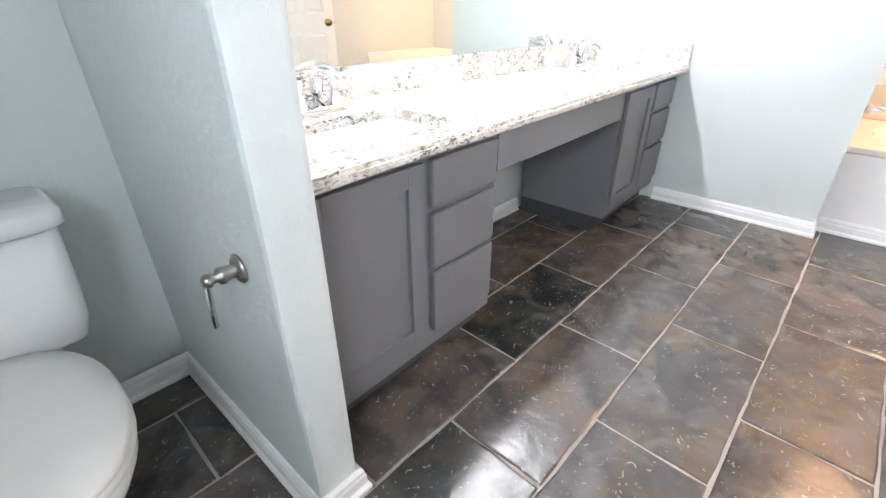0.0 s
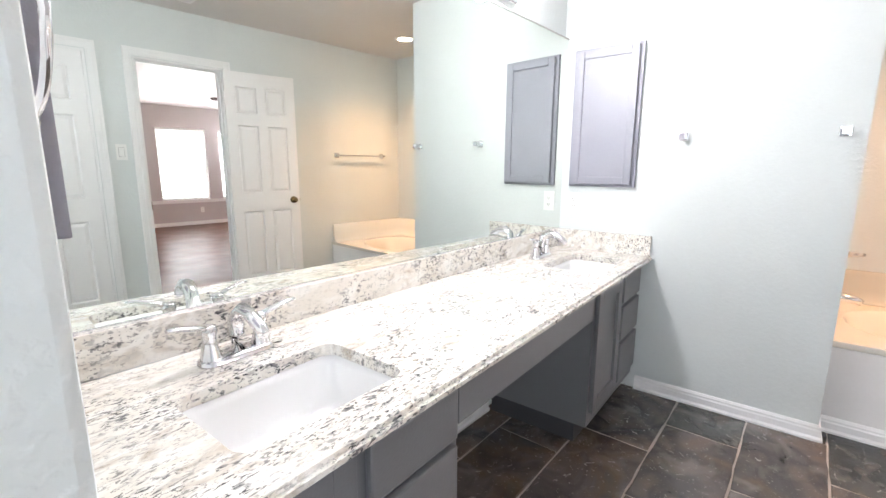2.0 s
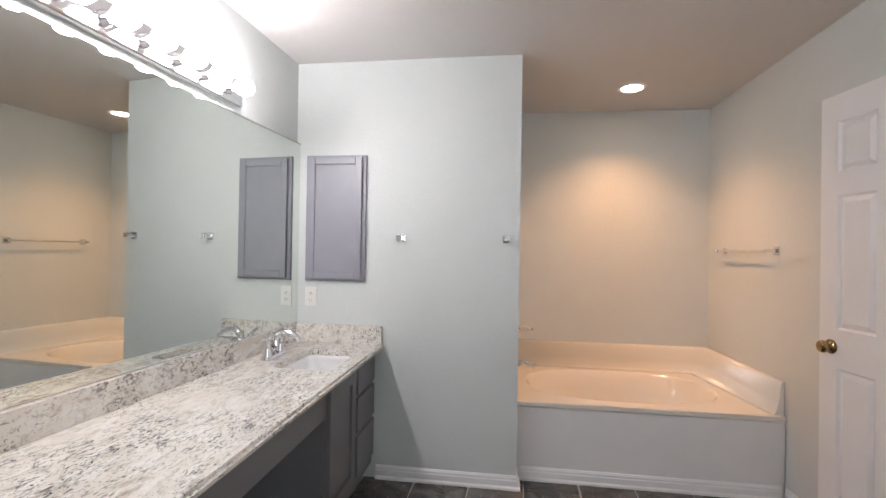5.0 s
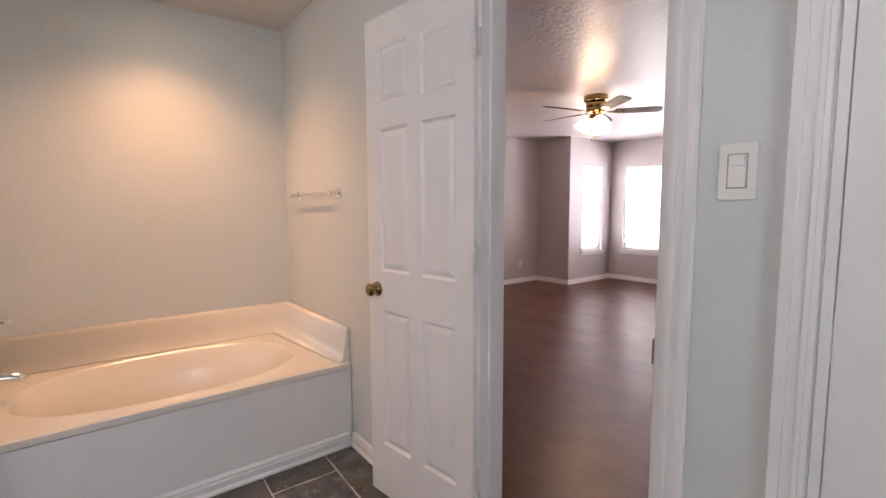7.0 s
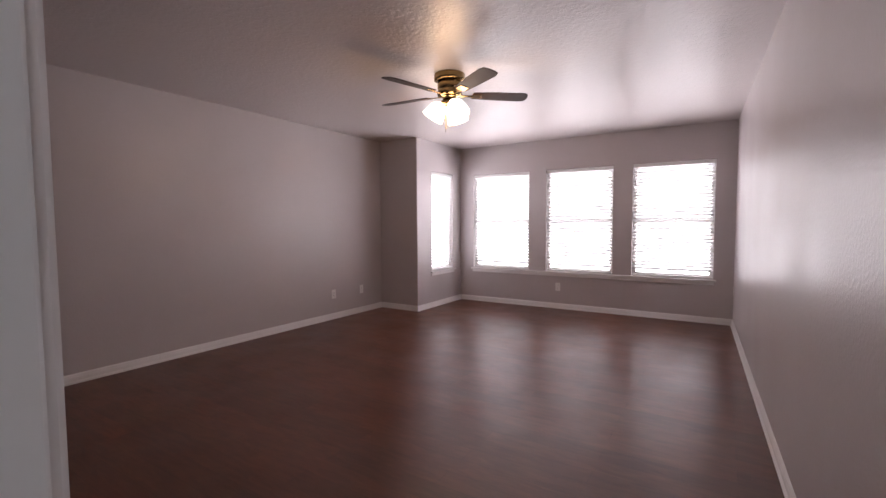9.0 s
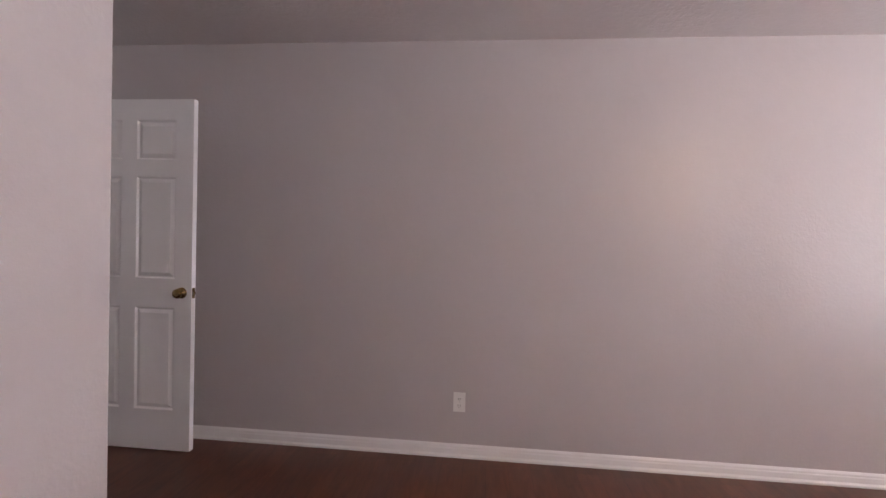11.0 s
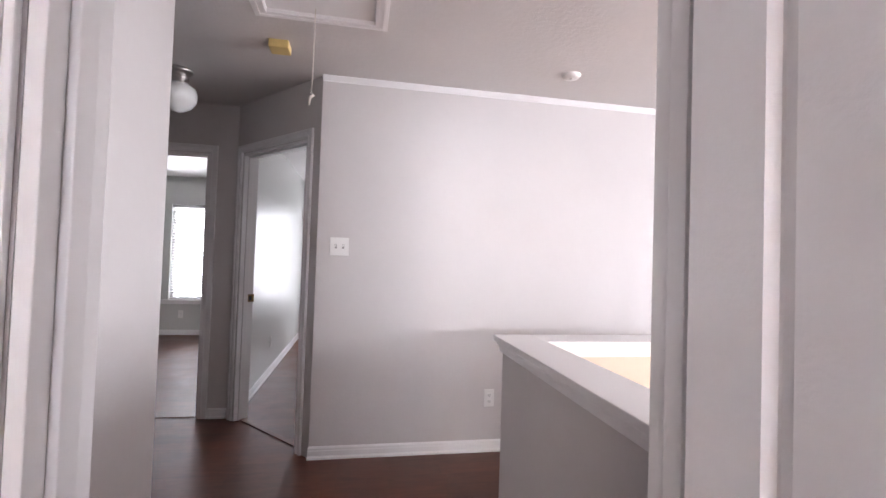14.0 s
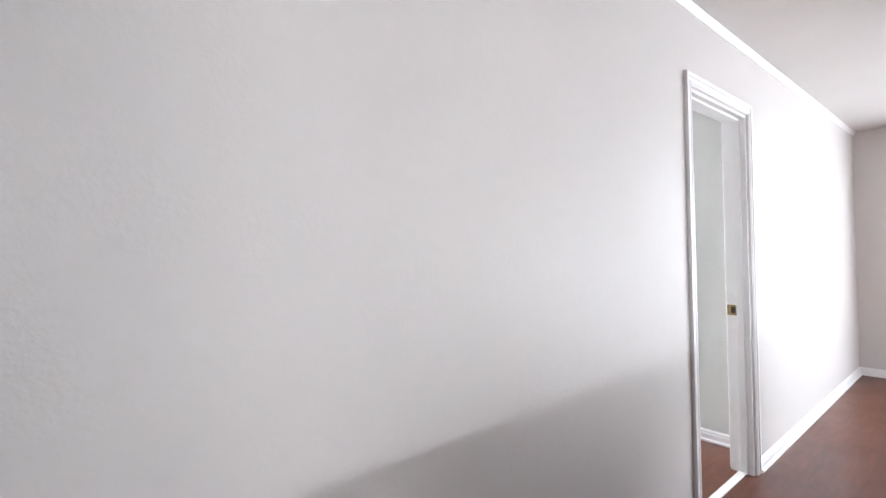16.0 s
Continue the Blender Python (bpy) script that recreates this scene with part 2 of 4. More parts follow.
def laminate():
    m = material("dark_laminate", (0.06, 0.025, 0.017), 0.345, vary=0.2, scale=3)
    n, l = m.node_tree.nodes, m.node_tree.links
    b = n["Principled BSDF"]
    tc = n.new("ShaderNodeTexCoord")
    br = n.new("ShaderNodeTexBrick")
    br.inputs["Scale"].default_value = 1.0
    br.inputs["Brick Width"].default_value, br.inputs["Row Height"].default_value = 1.22, 0.125
    br.inputs["Mortar Size"].default_value, br.inputs["Mortar Smooth"].default_value = 0.0012, 0.3
    br.inputs["Color1"].default_value, br.inputs["Color2"].default_value = (0.130, 0.043, 0.024, 1), (0.100, 0.034, 0.020, 1)
    br.inputs["Mortar"].default_value = (0.062, 0.024, 0.016, 1)
    l.new(tc.outputs["Object"], br.inputs["Vector"])
    mp, gr, gx = n.new("ShaderNodeMapping"), n.new("ShaderNodeTexNoise"), n.new("ShaderNodeMix")
    mp.inputs["Scale"].default_value = (3.5, 18, 1)
    gr.inputs["Scale"].default_value, gr.inputs["Detail"].default_value, gr.inputs["Distortion"].default_value = 1.6, 7, 1.0
    gx.data_type, gx.blend_type = "RGBA", "MULTIPLY"
    gx.inputs["Factor"].default_value = 0.75
    cr = n.new("ShaderNodeMapRange")
    cr.inputs["From Min"].default_value, cr.inputs["From Max"].default_value, cr.inputs["To Min"].default_value, cr.inputs["To Max"].default_value = 0.3, 0.7, 0.72, 1.25
    l.new(tc.outputs["Object"], mp.inputs["Vector"]), l.new(mp.outputs[0], gr.inputs["Vector"]), l.new(gr.outputs[0], cr.inputs[0])
    l.new(br.outputs["Color"], gx.inputs["A"]), l.new(cr.outputs[0], gx.inputs["B"]), l.new(gx.outputs["Result"], b.inputs["Base Color"])
    bn, wv, ma = n.new("ShaderNodeBump"), n.new("ShaderNodeTexNoise"), n.new("ShaderNodeMath")
    wv.inputs["Scale"].default_value, wv.inputs["Detail"].default_value = 16, 3
    ma.operation = "MULTIPLY_ADD"
    ma.inputs[1].default_value = 0.35
    bn.inputs["Strength"].default_value, bn.inputs["Distance"].default_value = 0.13, 0.002
    l.new(gr.outputs[0], ma.inputs[0]), l.new(wv.outputs[0], ma.inputs[2]), l.new(ma.outputs[0], bn.inputs["Height"]), l.new(bn.outputs[0], b.inputs["Normal"])
    return m


GRANITE, SLATE, LAMINATE = granite(), slate(), laminate()


# ---------------------------------------------------------------- mesh tools
def box(bm, x0, x1, y0, y1, z0, z1, bevel=0.0):
    vs = [bm.verts.new(p) for p in ((x0, y0, z0), (x1, y0, z0), (x1, y1, z0), (x0, y1, z0), (x0, y0, z1), (x1, y0, z1), (x1, y1, z1), (x0, y1, z1))]
    fs = [bm.faces.new([vs[i] for i in q]) for q in ((3, 2, 1, 0), (4, 5, 6, 7), (0, 1, 5, 4), (1, 2, 6, 5), (2, 3, 7, 6), (3, 0, 4, 7))]
    if bevel:
        bmesh.ops.bevel(bm, geom=list({e for f in fs for e in f.edges}), offset=bevel, segments=2, affect="EDGES", profile=0.6)
    return bm


def boxes(*rows, bevel=0.0):
    bm = bmesh.new()
    for r in rows:
        box(bm, *r, bevel=bevel)
    return bm


def lathe(profile, steps=24, axis="z", at=(0, 0, 0), bm=None):
    """Turns (radius, height) pairs about an axis."""
    bm = bm or bmesh.new()
    turn = {"z": Matrix(), "y": Matrix.Rotation(radians(-90), 4, "X"), "x": Matrix.Rotation(radians(90), 4, "Y")}[axis]
    rings = []
    for r, h in profile:
        if r < 1e-6:
            rings.append([bm.verts.new(Vector(at) + turn @ Vector((0, 0, h)))])
        else:
            rings.append([bm.verts.new(Vector(at) + turn @ Vector((r * math.cos(2 * math.pi * i / steps), r * math.sin(2 * math.pi * i / steps), h))) for i in range(steps)])
    for a, b in zip(rings, rings[1:]):
        for i in range(steps):
            j = (i + 1) % steps
            q = [a[i % len(a)], a[j % len(a)], b[j % len(b)], b[i % len(b)]]
            q = [v for k, v in enumerate(q) if v not in q[:k]]
            if len(q) > 2:
                bm.faces.new(q)
    bmesh.ops.recalc_face_normals(bm, faces=bm.faces)
    for f in bm.faces:
        f.smooth = True
    return bm


def tube(points, radius, steps=10, bm=None, flat=1.0):
    """A round bar swept along points; flat squeezes it vertically."""
    bm = bm or bmesh.new()
    pts = [Vector(p) for p in points]
    radii = radius if isinstance(radius, (list, tuple)) else [radius] * len(pts)
    rings = []
    for k, p in enumerate(pts):
        d = (pts[min(k + 1, len(pts) - 1)] - pts[max(k - 1, 0)]).normalized()
        side = d.cross(Vector((0, 0, 1)))
        side = side.normalized() if side.length > 1e-3 else Vector((1, 0, 0))
        up = side.cross(d).normalized()
        rings.append([bm.verts.new(p + radii[k] * (math.cos(2 * math.pi * i / steps) * side + flat * math.sin(2 * math.pi * i / steps) * up)) for i in range(steps)])
    for a, b in zip(rings, rings[1:]):
        for i in range(steps):
            bm.faces.new((a[i], a[(i + 1) % steps], b[(i + 1) % steps], b[i]))
    bm.faces.new(rings[0][::-1]), bm.faces.new(rings[-1])
    bmesh.ops.recalc_face_normals(bm, faces=bm.faces)
    for f in bm.faces:
        f.smooth = len(f.verts) == 4
    return bm


def loft(loops, close_last=True, bm=None):
    """Skins closed loops of equal length, and caps the last."""
    bm = bm or bmesh.new()
    rings = [[bm.verts.new(p) for p in lp] for lp in loops]
    n = len(rings[0])
    for a, b in zip(rings, rings[1:]):
        for i in range(n):
            f = bm.faces.new((a[i], a[(i + 1) % n], b[(i + 1) % n], b[i]))
            f.smooth = True
    if close_last:
        bm.faces.new(rings[-1]).smooth = True
    return bm


def rounded(cx, cy, w, d, r, z, steps=6):
    """A loop round a rectangle with rounded corners, counter-clockwise."""
    out = []
    for qx, qy, a0 in ((1, 1, 0), (-1, 1, 90), (-1, -1, 180), (1, -1, 270)):
        for i in range(steps + 1):
            a = radians(a0 + 90 * i / steps)
            out.append((cx + qx * (w / 2 - r) + r * math.cos(a), cy + qy * (d / 2 - r) + r * math.sin(a), z))
    return out


def oval(cx, cy, a, b, z, n=40, power=2.4):
    out = []
    for i in range(n):
        t = 2 * math.pi * i / n
        c, s = math.cos(t), math.sin(t)
        out.append((cx + a * math.copysign(abs(c) ** (2 / power), c), cy + b * math.copysign(abs(s) ** (2 / power), s), z))
    return out


def holed_slab(outer, holes, z0, z1):
    """A flat slab with holes through it."""
    bm = bmesh.new()
    edges = []
    for lp in (outer, *holes):
        vs = [bm.verts.new((p[0], p[1], z1)) for p in lp]
        edges += [bm.edges.new((vs[i], vs[(i + 1) % len(vs)])) for i in range(len(vs))]
    bmesh.ops.triangle_fill(bm, edges=edges, use_beauty=True, use_dissolve=False)
    got = bmesh.ops.extrude_face_region(bm, geom=list(bm.faces))
    for v in got["geom"]:
        if isinstance(v, bmesh.types.BMVert):
            v.co.z = z0
    bmesh.ops.recalc_face_normals(bm, faces=bm.faces)
    return bm


def mesh_of(name, bm, mat):
    me = bpy.data.meshes.new(name)
    bm.to_mesh(me)
    bm.free()
    me.materials.append(mat)
    return me


def part(name, bm, mat, parent, label="", at=None):
    ob = new(name, mesh_of(name, bm, mat) if isinstance(bm, bmesh.types.BMesh) else bm)
    ob.parent = parent
    if at is not None:
        ob.matrix_basis = at
    return tagged(ob, label)


def thing(name, label, category, group="", at=None):
    ob = new(name)
    ob.empty_display_size = 0.1
    if at is not None:
        ob.matrix_basis = at
    return tagged(ob, label, category, group)


def solid(name, bm, mat, label, category, group="", kind="", at=None):
    ob = new(name, mesh_of(name, bm, mat))
    if at is not None:
        ob.matrix_basis = at
    return tagged(ob, label, category, group, kind)


def struct(name, bm, mat, label, category="wall"):
    return solid(name, bm, mat, label, category, kind="structure")


def wall_boxes(axis, a0, a1, b0, b1, z0, z1, openings=()):
    """Boxes of a wall along an axis ('x' or 'y') from a0 to a1, b0 to b1 thick, with openings (from, to, sill, head)."""
    rows, at = [], a0
    put = (lambda p, q, s, t: (p, q, b0, b1, s, t)) if axis == "x" else (lambda p, q, s, t: (b0, b1, p, q, s, t))
    for o0, o1, s, h in sorted(openings):
        if o0 > at:
            rows.append(put(at, o0, z0, z1))
        if s > z0:
            rows.append(put(o0, o1, z0, s))
        if h < z1:
            rows.append(put(o0, o1, h, z1))
        at = o1
    if at < a1:
        rows.append(put(at, a1, z0, z1))
    return boxes(*rows)


H = 2.433

# ---------------------------------------------------------------- structure
DOOR_B = (-1.505, -0.865, 0, 2.045)
DOOR_C = (-2.42, -1.785, 0, 2.045)
DOOR_E = (2.205, 2.995, 0, 2.045)
DOOR_3 = (0.60, 1.345, 0, 2.045)
DOOR_4 = (5.055, 5.80, 0, 2.045)
WZ0, WZ1 = 0.535, 2.0
WINS = ((1.30, 2.235), (0.115, 1.045), (-1.055, -0.125))

SKEW = Matrix.Translation((0, 2.768, 0)) @ pose(0, 0, 0, 0, 0, -2.6) @ Matrix.Translation((0, -2.768, 0))
ob = struct("wall_vanity", wall_boxes("x", -3.7, 0.02, 2.77, 2.885, 0, H), PAINT_BATH, "pale mint painted bathroom wall behind the vanity")
ob.matrix_basis = SKEW
struct("wall_stub", boxes((0.0, 1.06, 1.444, 2.885, 0, H)), PAINT_BATH, "pale mint wall block beside the tub alcove")
struct("wall_tub_back", boxes((1.06, 1.16, -0.05, 2.885, 0, H)), PAINT_BATH, "pale painted wall behind the bathtub")
struct("wall_bath_south", wall_boxes("x", -3.55, 1.06, -0.0575, 0.0, 0, H, (DOOR_B, DOOR_C)), PAINT_BATH, "pale mint bathroom wall with two door openings")
struct("wall_bath_west", wall_boxes("y", -0.0575, 2.99, -3.61, -3.55, 0, H, ((0.6, 1.4, 1.15, 2.05),)), PAINT_BATH, "pale mint bathroom end wall")
struct("wall_partition", boxes((-2.55, -2.445, 2.115, 2.90, 0, H), bevel=0.014), PAINT_KNOCK, "short textured partition wall between toilet and vanity")
struct("ceiling_bathroom", boxes((-3.61, 1.16, -0.0575, 3.0, H, H + 0.1)), PAINT_CEIL, "white textured bathroom ceiling", "ceiling")
struct("wall_closet", boxes((-2.6, -1.62, -0.75, -0.72, 0, H), (-2.63, -2.6, -0.75, -0.06, 0, H)), PAINT_BATH, "plain closet wall behind the closed door")

struct("wall_bedroom_north", wall_boxes("x", -1.62, 1.62, -0.115, -0.0585, 0, H, (DOOR_B,)), PAINT_BED, "grey painted bedroom wall beside the bathroom door")
struct("wall_niche_west", boxes((1.161, 1.62, -0.0585, 1.495, 0, H)), PAINT_BED, "grey painted wall beside the bedroom entry")
struct("wall_bedroom_entry", wall_boxes("x", 1.621, 3.14, 1.38, 1.4375, 0, H, (DOOR_E,)), PAINT_BED, "grey painted wall with the open bedroom door")
struct("wall_bedroom_east", boxes((3.14, 3.2, -5.2, 1.4375, 0, H)), PAINT_BED, "long grey painted bedroom wall")
struct("wall_bedroom_return", boxes((2.598, 3.139, -5.2, -5.093, 0, H)), PAINT_BED, "short grey return wall beside the window bay")
struct("wall_bay_side", wall_boxes("y", -6.42, -5.093, 2.478, 2.597, 0, H, ((-6.06, -5.46, WZ0, WZ1),)), PAINT_BED, "grey bay side wall with a narrow window")
struct("wall_bedroom_south", wall_boxes("x", -1.5, 2.477, -6.42, -6.306, 0, H, [(a, b, WZ0, WZ1) for a, b in WINS]), PAINT_BED, "grey bedroom wall with three blinded windows")
west = bmesh.new()
box(west, -0.06, 0.0, 0.0, 6.205, 0, H)
ob = struct("wall_bedroom_west", west, PAINT_BED, "grey semi-gloss bedroom side wall")
ob.matrix_basis = pose(-1.264, -6.31, 0, 0, 0, math.degrees(math.atan2(1.505 - 1.264, 6.2)))
struct("ceiling_bedroom", boxes((-1.62, 3.2, -6.42, -0.0585, H, H + 0.1), (1.161, 3.2, -0.0585, 1.4375, H, H + 0.1)), PAINT_CEILBED, "textured bedroom ceiling with a slight sheen", "ceiling")

struct("wall_hall_south", wall_boxes("x", 1.621, 3.26, 1.4385, 1.495, 0, H, (DOOR_E,)), PAINT_HALL, "light grey hall wall round the bedroom door")
struct("wall_hall_west", boxes((1.60, 1.705, 1.4955, 2.94, 0, H)), PAINT_HALL, "light grey hall wall ending at the passage")
struct("wall_passage_south", boxes((-1.2, 1.599, 2.84, 2.94, 0, H)), PAINT_HALL, "light grey passage side wall")
struct("wall_passage_west", boxes((-1.3, -1.2, 2.84, 4.68, 0, H)), PAINT_HALL, "light grey passage end wall")
struct("wall_passage_end", wall_boxes("x", -1.2, 1.55, 4.57, 4.685, 0, H, (DOOR_3,)), PAINT_HALL, "light grey passage wall with an open doorway")
struct("wall_hall_north", wall_boxes("x", 2.25, 8.9, 3.785, 3.9, 0, H, (DOOR_4,)), PAINT_HALL, "long light grey hall wall with a doorway")
struct("wall_hall_east", wall_boxes("y", -3.1, 3.9, 8.9, 9.0, 0, H, ((-0.3, 2.8, 0.35, 2.2),)), PAINT_HALL, "light grey hall end wall")
# unseen wall; its window slots shape the daylight on the hall wall
struct("wall_loft_south", wall_boxes("x", 3.2, 8.9, -3.1, -3.0, -2.75, H, ((3.6, 4.8, 1.5, 1.9), (4.95, 6.15, 1.5, 1.9))), PAINT_HALL, "unseen light grey outer wall with two shallow windows above the stairs")
struct("wall_stair_west", boxes((3.2005, 3.26, -2.9995, 1.4375, -2.75, H)), PAINT_HALL, "light grey stairwell side wall")
DG = Matrix.Translation((2.25, 3.79, 0)) @ pose(0, 0, 0, 0, 0, math.degrees(math.atan2(0.775, -0.70)))
DL = math.hypot(0.775, 0.70)
DOOR_2 = (0.135, 0.955, 0, 2.045)
ob = struct("wall_diagonal", wall_boxes("x", 0.0, DL, -0.115, 0.0, 0, H, (DOOR_2,)), PAINT_HALL, "angled light grey wall with an open doorway")
ob.matrix_basis = DG
struct("ceiling_hall", boxes((-1.3, 9.0, 2.84, 4.685, H, H + 0.1), (1.6, 9.0, 1.4385, 2.84, H, H + 0.1), (3.2005, 9.0, -3.1, 1.4385, H, H + 0.1)), PAINT_CEIL, "light grey textured hall ceiling", "ceiling")

struct("wall_between_rooms", boxes((1.49, 1.60, 4.686, 8.29, 0, H)), PAINT_ROOM, "grey wall between the two end rooms")
struct("wall_room_north", wall_boxes("x", -2.2, 9.0, 8.29, 8.4, 0, H, ((-1.47, -0.52, WZ0, WZ1), (-0.36, 0.56, WZ0, WZ1), (2.05, 2.95, WZ0, WZ1), (5.2, 6.6, WZ0, WZ1))), PAINT_ROOM, "grey outer wall with windows of the end rooms")
struct("wall_room_west", boxes((-2.3, -2.2, 4.57, 8.4, 0, H), (-2.2, -1.3, 4.57, 4.68, 0, H)), PAINT_ROOM, "plain grey wall of the end room")
struct("wall_room_east", boxes((4.5, 4.6, 3.9005, 8.29, 0, H)), PAINT_ROOM, "plain grey wall between rooms")
struct("wall_room_side", boxes((6.1, 6.2, 3.9005, 4.66, 0, H)), PAINT_ROOM, "short grey wall inside the far doorway")
struct("wall_room_far", boxes((8.9, 9.0, 3.9005, 8.29, 0, H)), PAINT_ROOM, "plain grey wall closing the far room")
struct("ceiling_rooms", boxes((-2.3, 9.0, 4.685, 8.4, H, H + 0.1), (2.3, 9.0, 3.9, 4.685, H + 0.001, H + 0.1)), PAINT_CEIL, "white ceiling of the end rooms", "ceiling")

struct("floor_bedroom", boxes((-1.7, 3.2, -6.42, -0.06, -0.1, 0.0), (1.2, 3.2, -0.06, 1.43, -0.1, 0.0)), LAMINATE, "glossy dark red-brown wood laminate floor", "floor")
struct("floor_hall", boxes((-1.3, 1.6, 2.84, 4.62, -0.1, 0.0), (1.6, 3.32, 1.43, 4.62, -0.1, 0.0), (3.32, 9.0, 2.768, 3.84, -0.1, 0.0), (6.0, 9.0, -3.1, 2.768, -0.1, 0.0)), LAMINATE, "dark red-brown wood laminate hall floor", "floor")
struct("floor_rooms", boxes((-2.3, 9.0, 4.62, 8.4, -0.1, 0.0), (3.32, 9.0, 3.84, 4.62, -0.1, 0.0)), LAMINATE, "dark wood laminate floor of the end rooms", "floor")
struct("floor_downstairs", boxes((3.2, 9.0, -3.1, 2.9, -2.85, -2.75)), LAMINATE, "wood floor at the foot of the stairs", "floor")
struct("wall_stairwell", boxes((3.33, 9.0, 2.766, 2.85, -2.75, -0.1), (6.0, 6.1, -3.0, 2.76, -2.75, -0.1), (3.2005, 3.3195, 1.4385, 2.85, -2.75, -0.1)), PAINT_HALL, "cream painted stairwell walls below the hall", "wall")
struct("ground", boxes((-400, 400, -400, 400, -3.2, -3.0)), LAWN, "flat lawn round the house", "ground")

# half wall round the stairwell
hw = thing("half_wall", "grey half wall with a white moulded cap round the stairwell", "half wall")
hw["kind"] = "structure"
part("wall_body", boxes((3.205, 3.32, 1.4955, 2.885, 0, 0.875), (3.32, 5.9, 2.765, 2.885, 0, 0.875)), PAINT_HALL, hw)
part("cap", boxes((3.165, 3.355, 1.4955, 2.915, 0.903, 0.93), (3.355, 5.9, 2.725, 2.915, 0.903, 0.93), bevel=0.004), TRIM, hw, "white painted wooden cap")
# thin cream panel over the stairwell side of the half wall
part("inner_face", boxes((3.3202, 3.3245, 1.4955, 2.7604, -2.74, 0.854), (3.3245, 5.9, 2.7604, 2.7648, -2.74, 0.854)), CREAM, hw, "cream stairwell side")
for rows, nm in ((((3.178, 3.342, 1.4955, 2.905, 0.885, 0.903), (3.342, 5.9, 2.738, 2.905, 0.885, 0.903)), "cap_moulding"),
                 (((3.19, 3.33, 1.4955, 2.897, 0.855, 0.885), (3.33, 5.9, 2.75, 2.897, 0.855, 0.885)), "cap_moulding")):
    part(nm, boxes(*rows, bevel=0.003), TRIM, hw)


# ---------------------------------------------------------------- trim
def moulding(profile, p, q, label, name="baseboard", mat=TRIM, m0=0.0, m1=0.0):
    """A profile of (out, up) pairs drawn from p to q; it stands out to the left of that way. m0, m1: mitre of the ends."""
    p, q = Vector((*p, 0)), Vector((*q, 0))
    d = (q - p).normalized()
    out = Vector((-d.y, d.x, 0))
    bm = bmesh.new()
    ends = []
    for e, s in ((p, m0), (q, -m1)):
        ends.append([bm.verts.new(e + out * o + Vector((0, 0, u)) + d * s * o) for o, u in profile])
    n = len(profile)
    for i in range(n):
        bm.faces.new((ends[0][i], ends[0][(i + 1) % n], ends[1][(i + 1) % n], ends[1][i]))
    bm.faces.new(ends[0][::-1]), bm.faces.new(ends[1])
    bmesh.ops.recalc_face_normals(bm, faces=bm.faces)
    return struct(name, bm, mat, label, "trim")


BASE = ((0, 0.001), (0.022, 0.001), (0.022, 0.012), (0.014, 0.022), (0.014, 0.050), (0.011, 0.057), (0.011, 0.066), (0.004, 0.077), (0, 0.077))
BL = "white painted wooden baseboard with a moulded top"
# bathroom
for p, q, m0, m1 in (((0.0, 1.444), (0.0, 2.25), -1, 0), ((0.116, 1.444), (0.0, 1.444), 0, -1), ((-2.445, 2.24), (-2.445, 2.115), 0, -1), ((-2.445, 2.115), (-2.55, 2.115), -1, -1),
                     ((-2.55, 2.115), (-2.55, 2.86), -1, 1), ((-2.55, 2.86), (-3.55, 2.885), 1, 1), ((-3.55, 2.885), (-3.55, 0.0), 1, 1), ((-0.72, 2.793), (-1.69, 2.825), 0, 0),
                     ((-3.55, 0.0), (-2.49, 0.0), 1, 0), ((-1.715, 0.0), (-1.57, 0.0), 0, 0), ((-0.80, 0.0), (0.11, 0.0), 0, 0), ((0.1245, 0.024), (0.1245, 1.43), 0, 0)):
    moulding(BASE, p, q, BL, m0=m0, m1=m1)
# bedroom
for p, q, m0, m1 in (((3.14, -5.093), (3.14, 1.38), 1, 1), ((2.478, -5.093), (3.14, -5.093), -1, 1), ((2.478, -6.306), (2.478, -5.093), 1, -1), ((-1.26, -6.306), (2.478, -6.306), 1, 1),
                     ((-1.508, -0.12), (-1.264, -6.306), 0, 1), ((1.62, 1.38), (1.62, -0.115), 1, -1), ((2.14, 1.38), (1.62, 1.38), 0, 1), ((3.14, 1.38), (3.06, 1.38), 1, 0),
                     ((1.62, -0.115), (-0.80, -0.115), -1, 0)):
    moulding(BASE, p, q, BL, m0=m0, m1=m1)
# hall and end rooms
for p, q, m0, m1 in (((4.99, 3.785), (2.25, 3.785), 0, -0.4), ((8.9, 3.785), (5.865, 3.785), 1, 0), ((8.9, -3.0), (8.9, 3.785), 0, 1), ((1.705, 2.94), (1.705, 1.495), -1, 0),
                     ((1.55, 4.57), (1.41, 4.57), 0.4, 0), ((0.53, 4.57), (-1.2, 4.57), 0, 0), ((1.705, 1.495), (2.14, 1.495), 0, 0), ((-1.2, 2.94), (1.705, 2.94), 0, -1),
                     ((3.205, 1.56), (3.205, 2.885), 0, -1), ((3.205, 2.885), (5.9, 2.885), -1, 0),
                     ((1.6, 8.29), (1.6, 4.69), 1, 0), ((4.5, 8.29), (1.6, 8.29), 1, 1), ((1.49, 8.29), (-2.2, 8.29), 1, 1), ((1.49, 4.69), (1.49, 8.29), 0, 1), ((6.1, 3.9), (6.1, 4.66), 0, -1), ((8.9, 8.29), (4.6, 8.29), 0, 0)):
    moulding(BASE, p, q, BL, m0=m0, m1=m1)
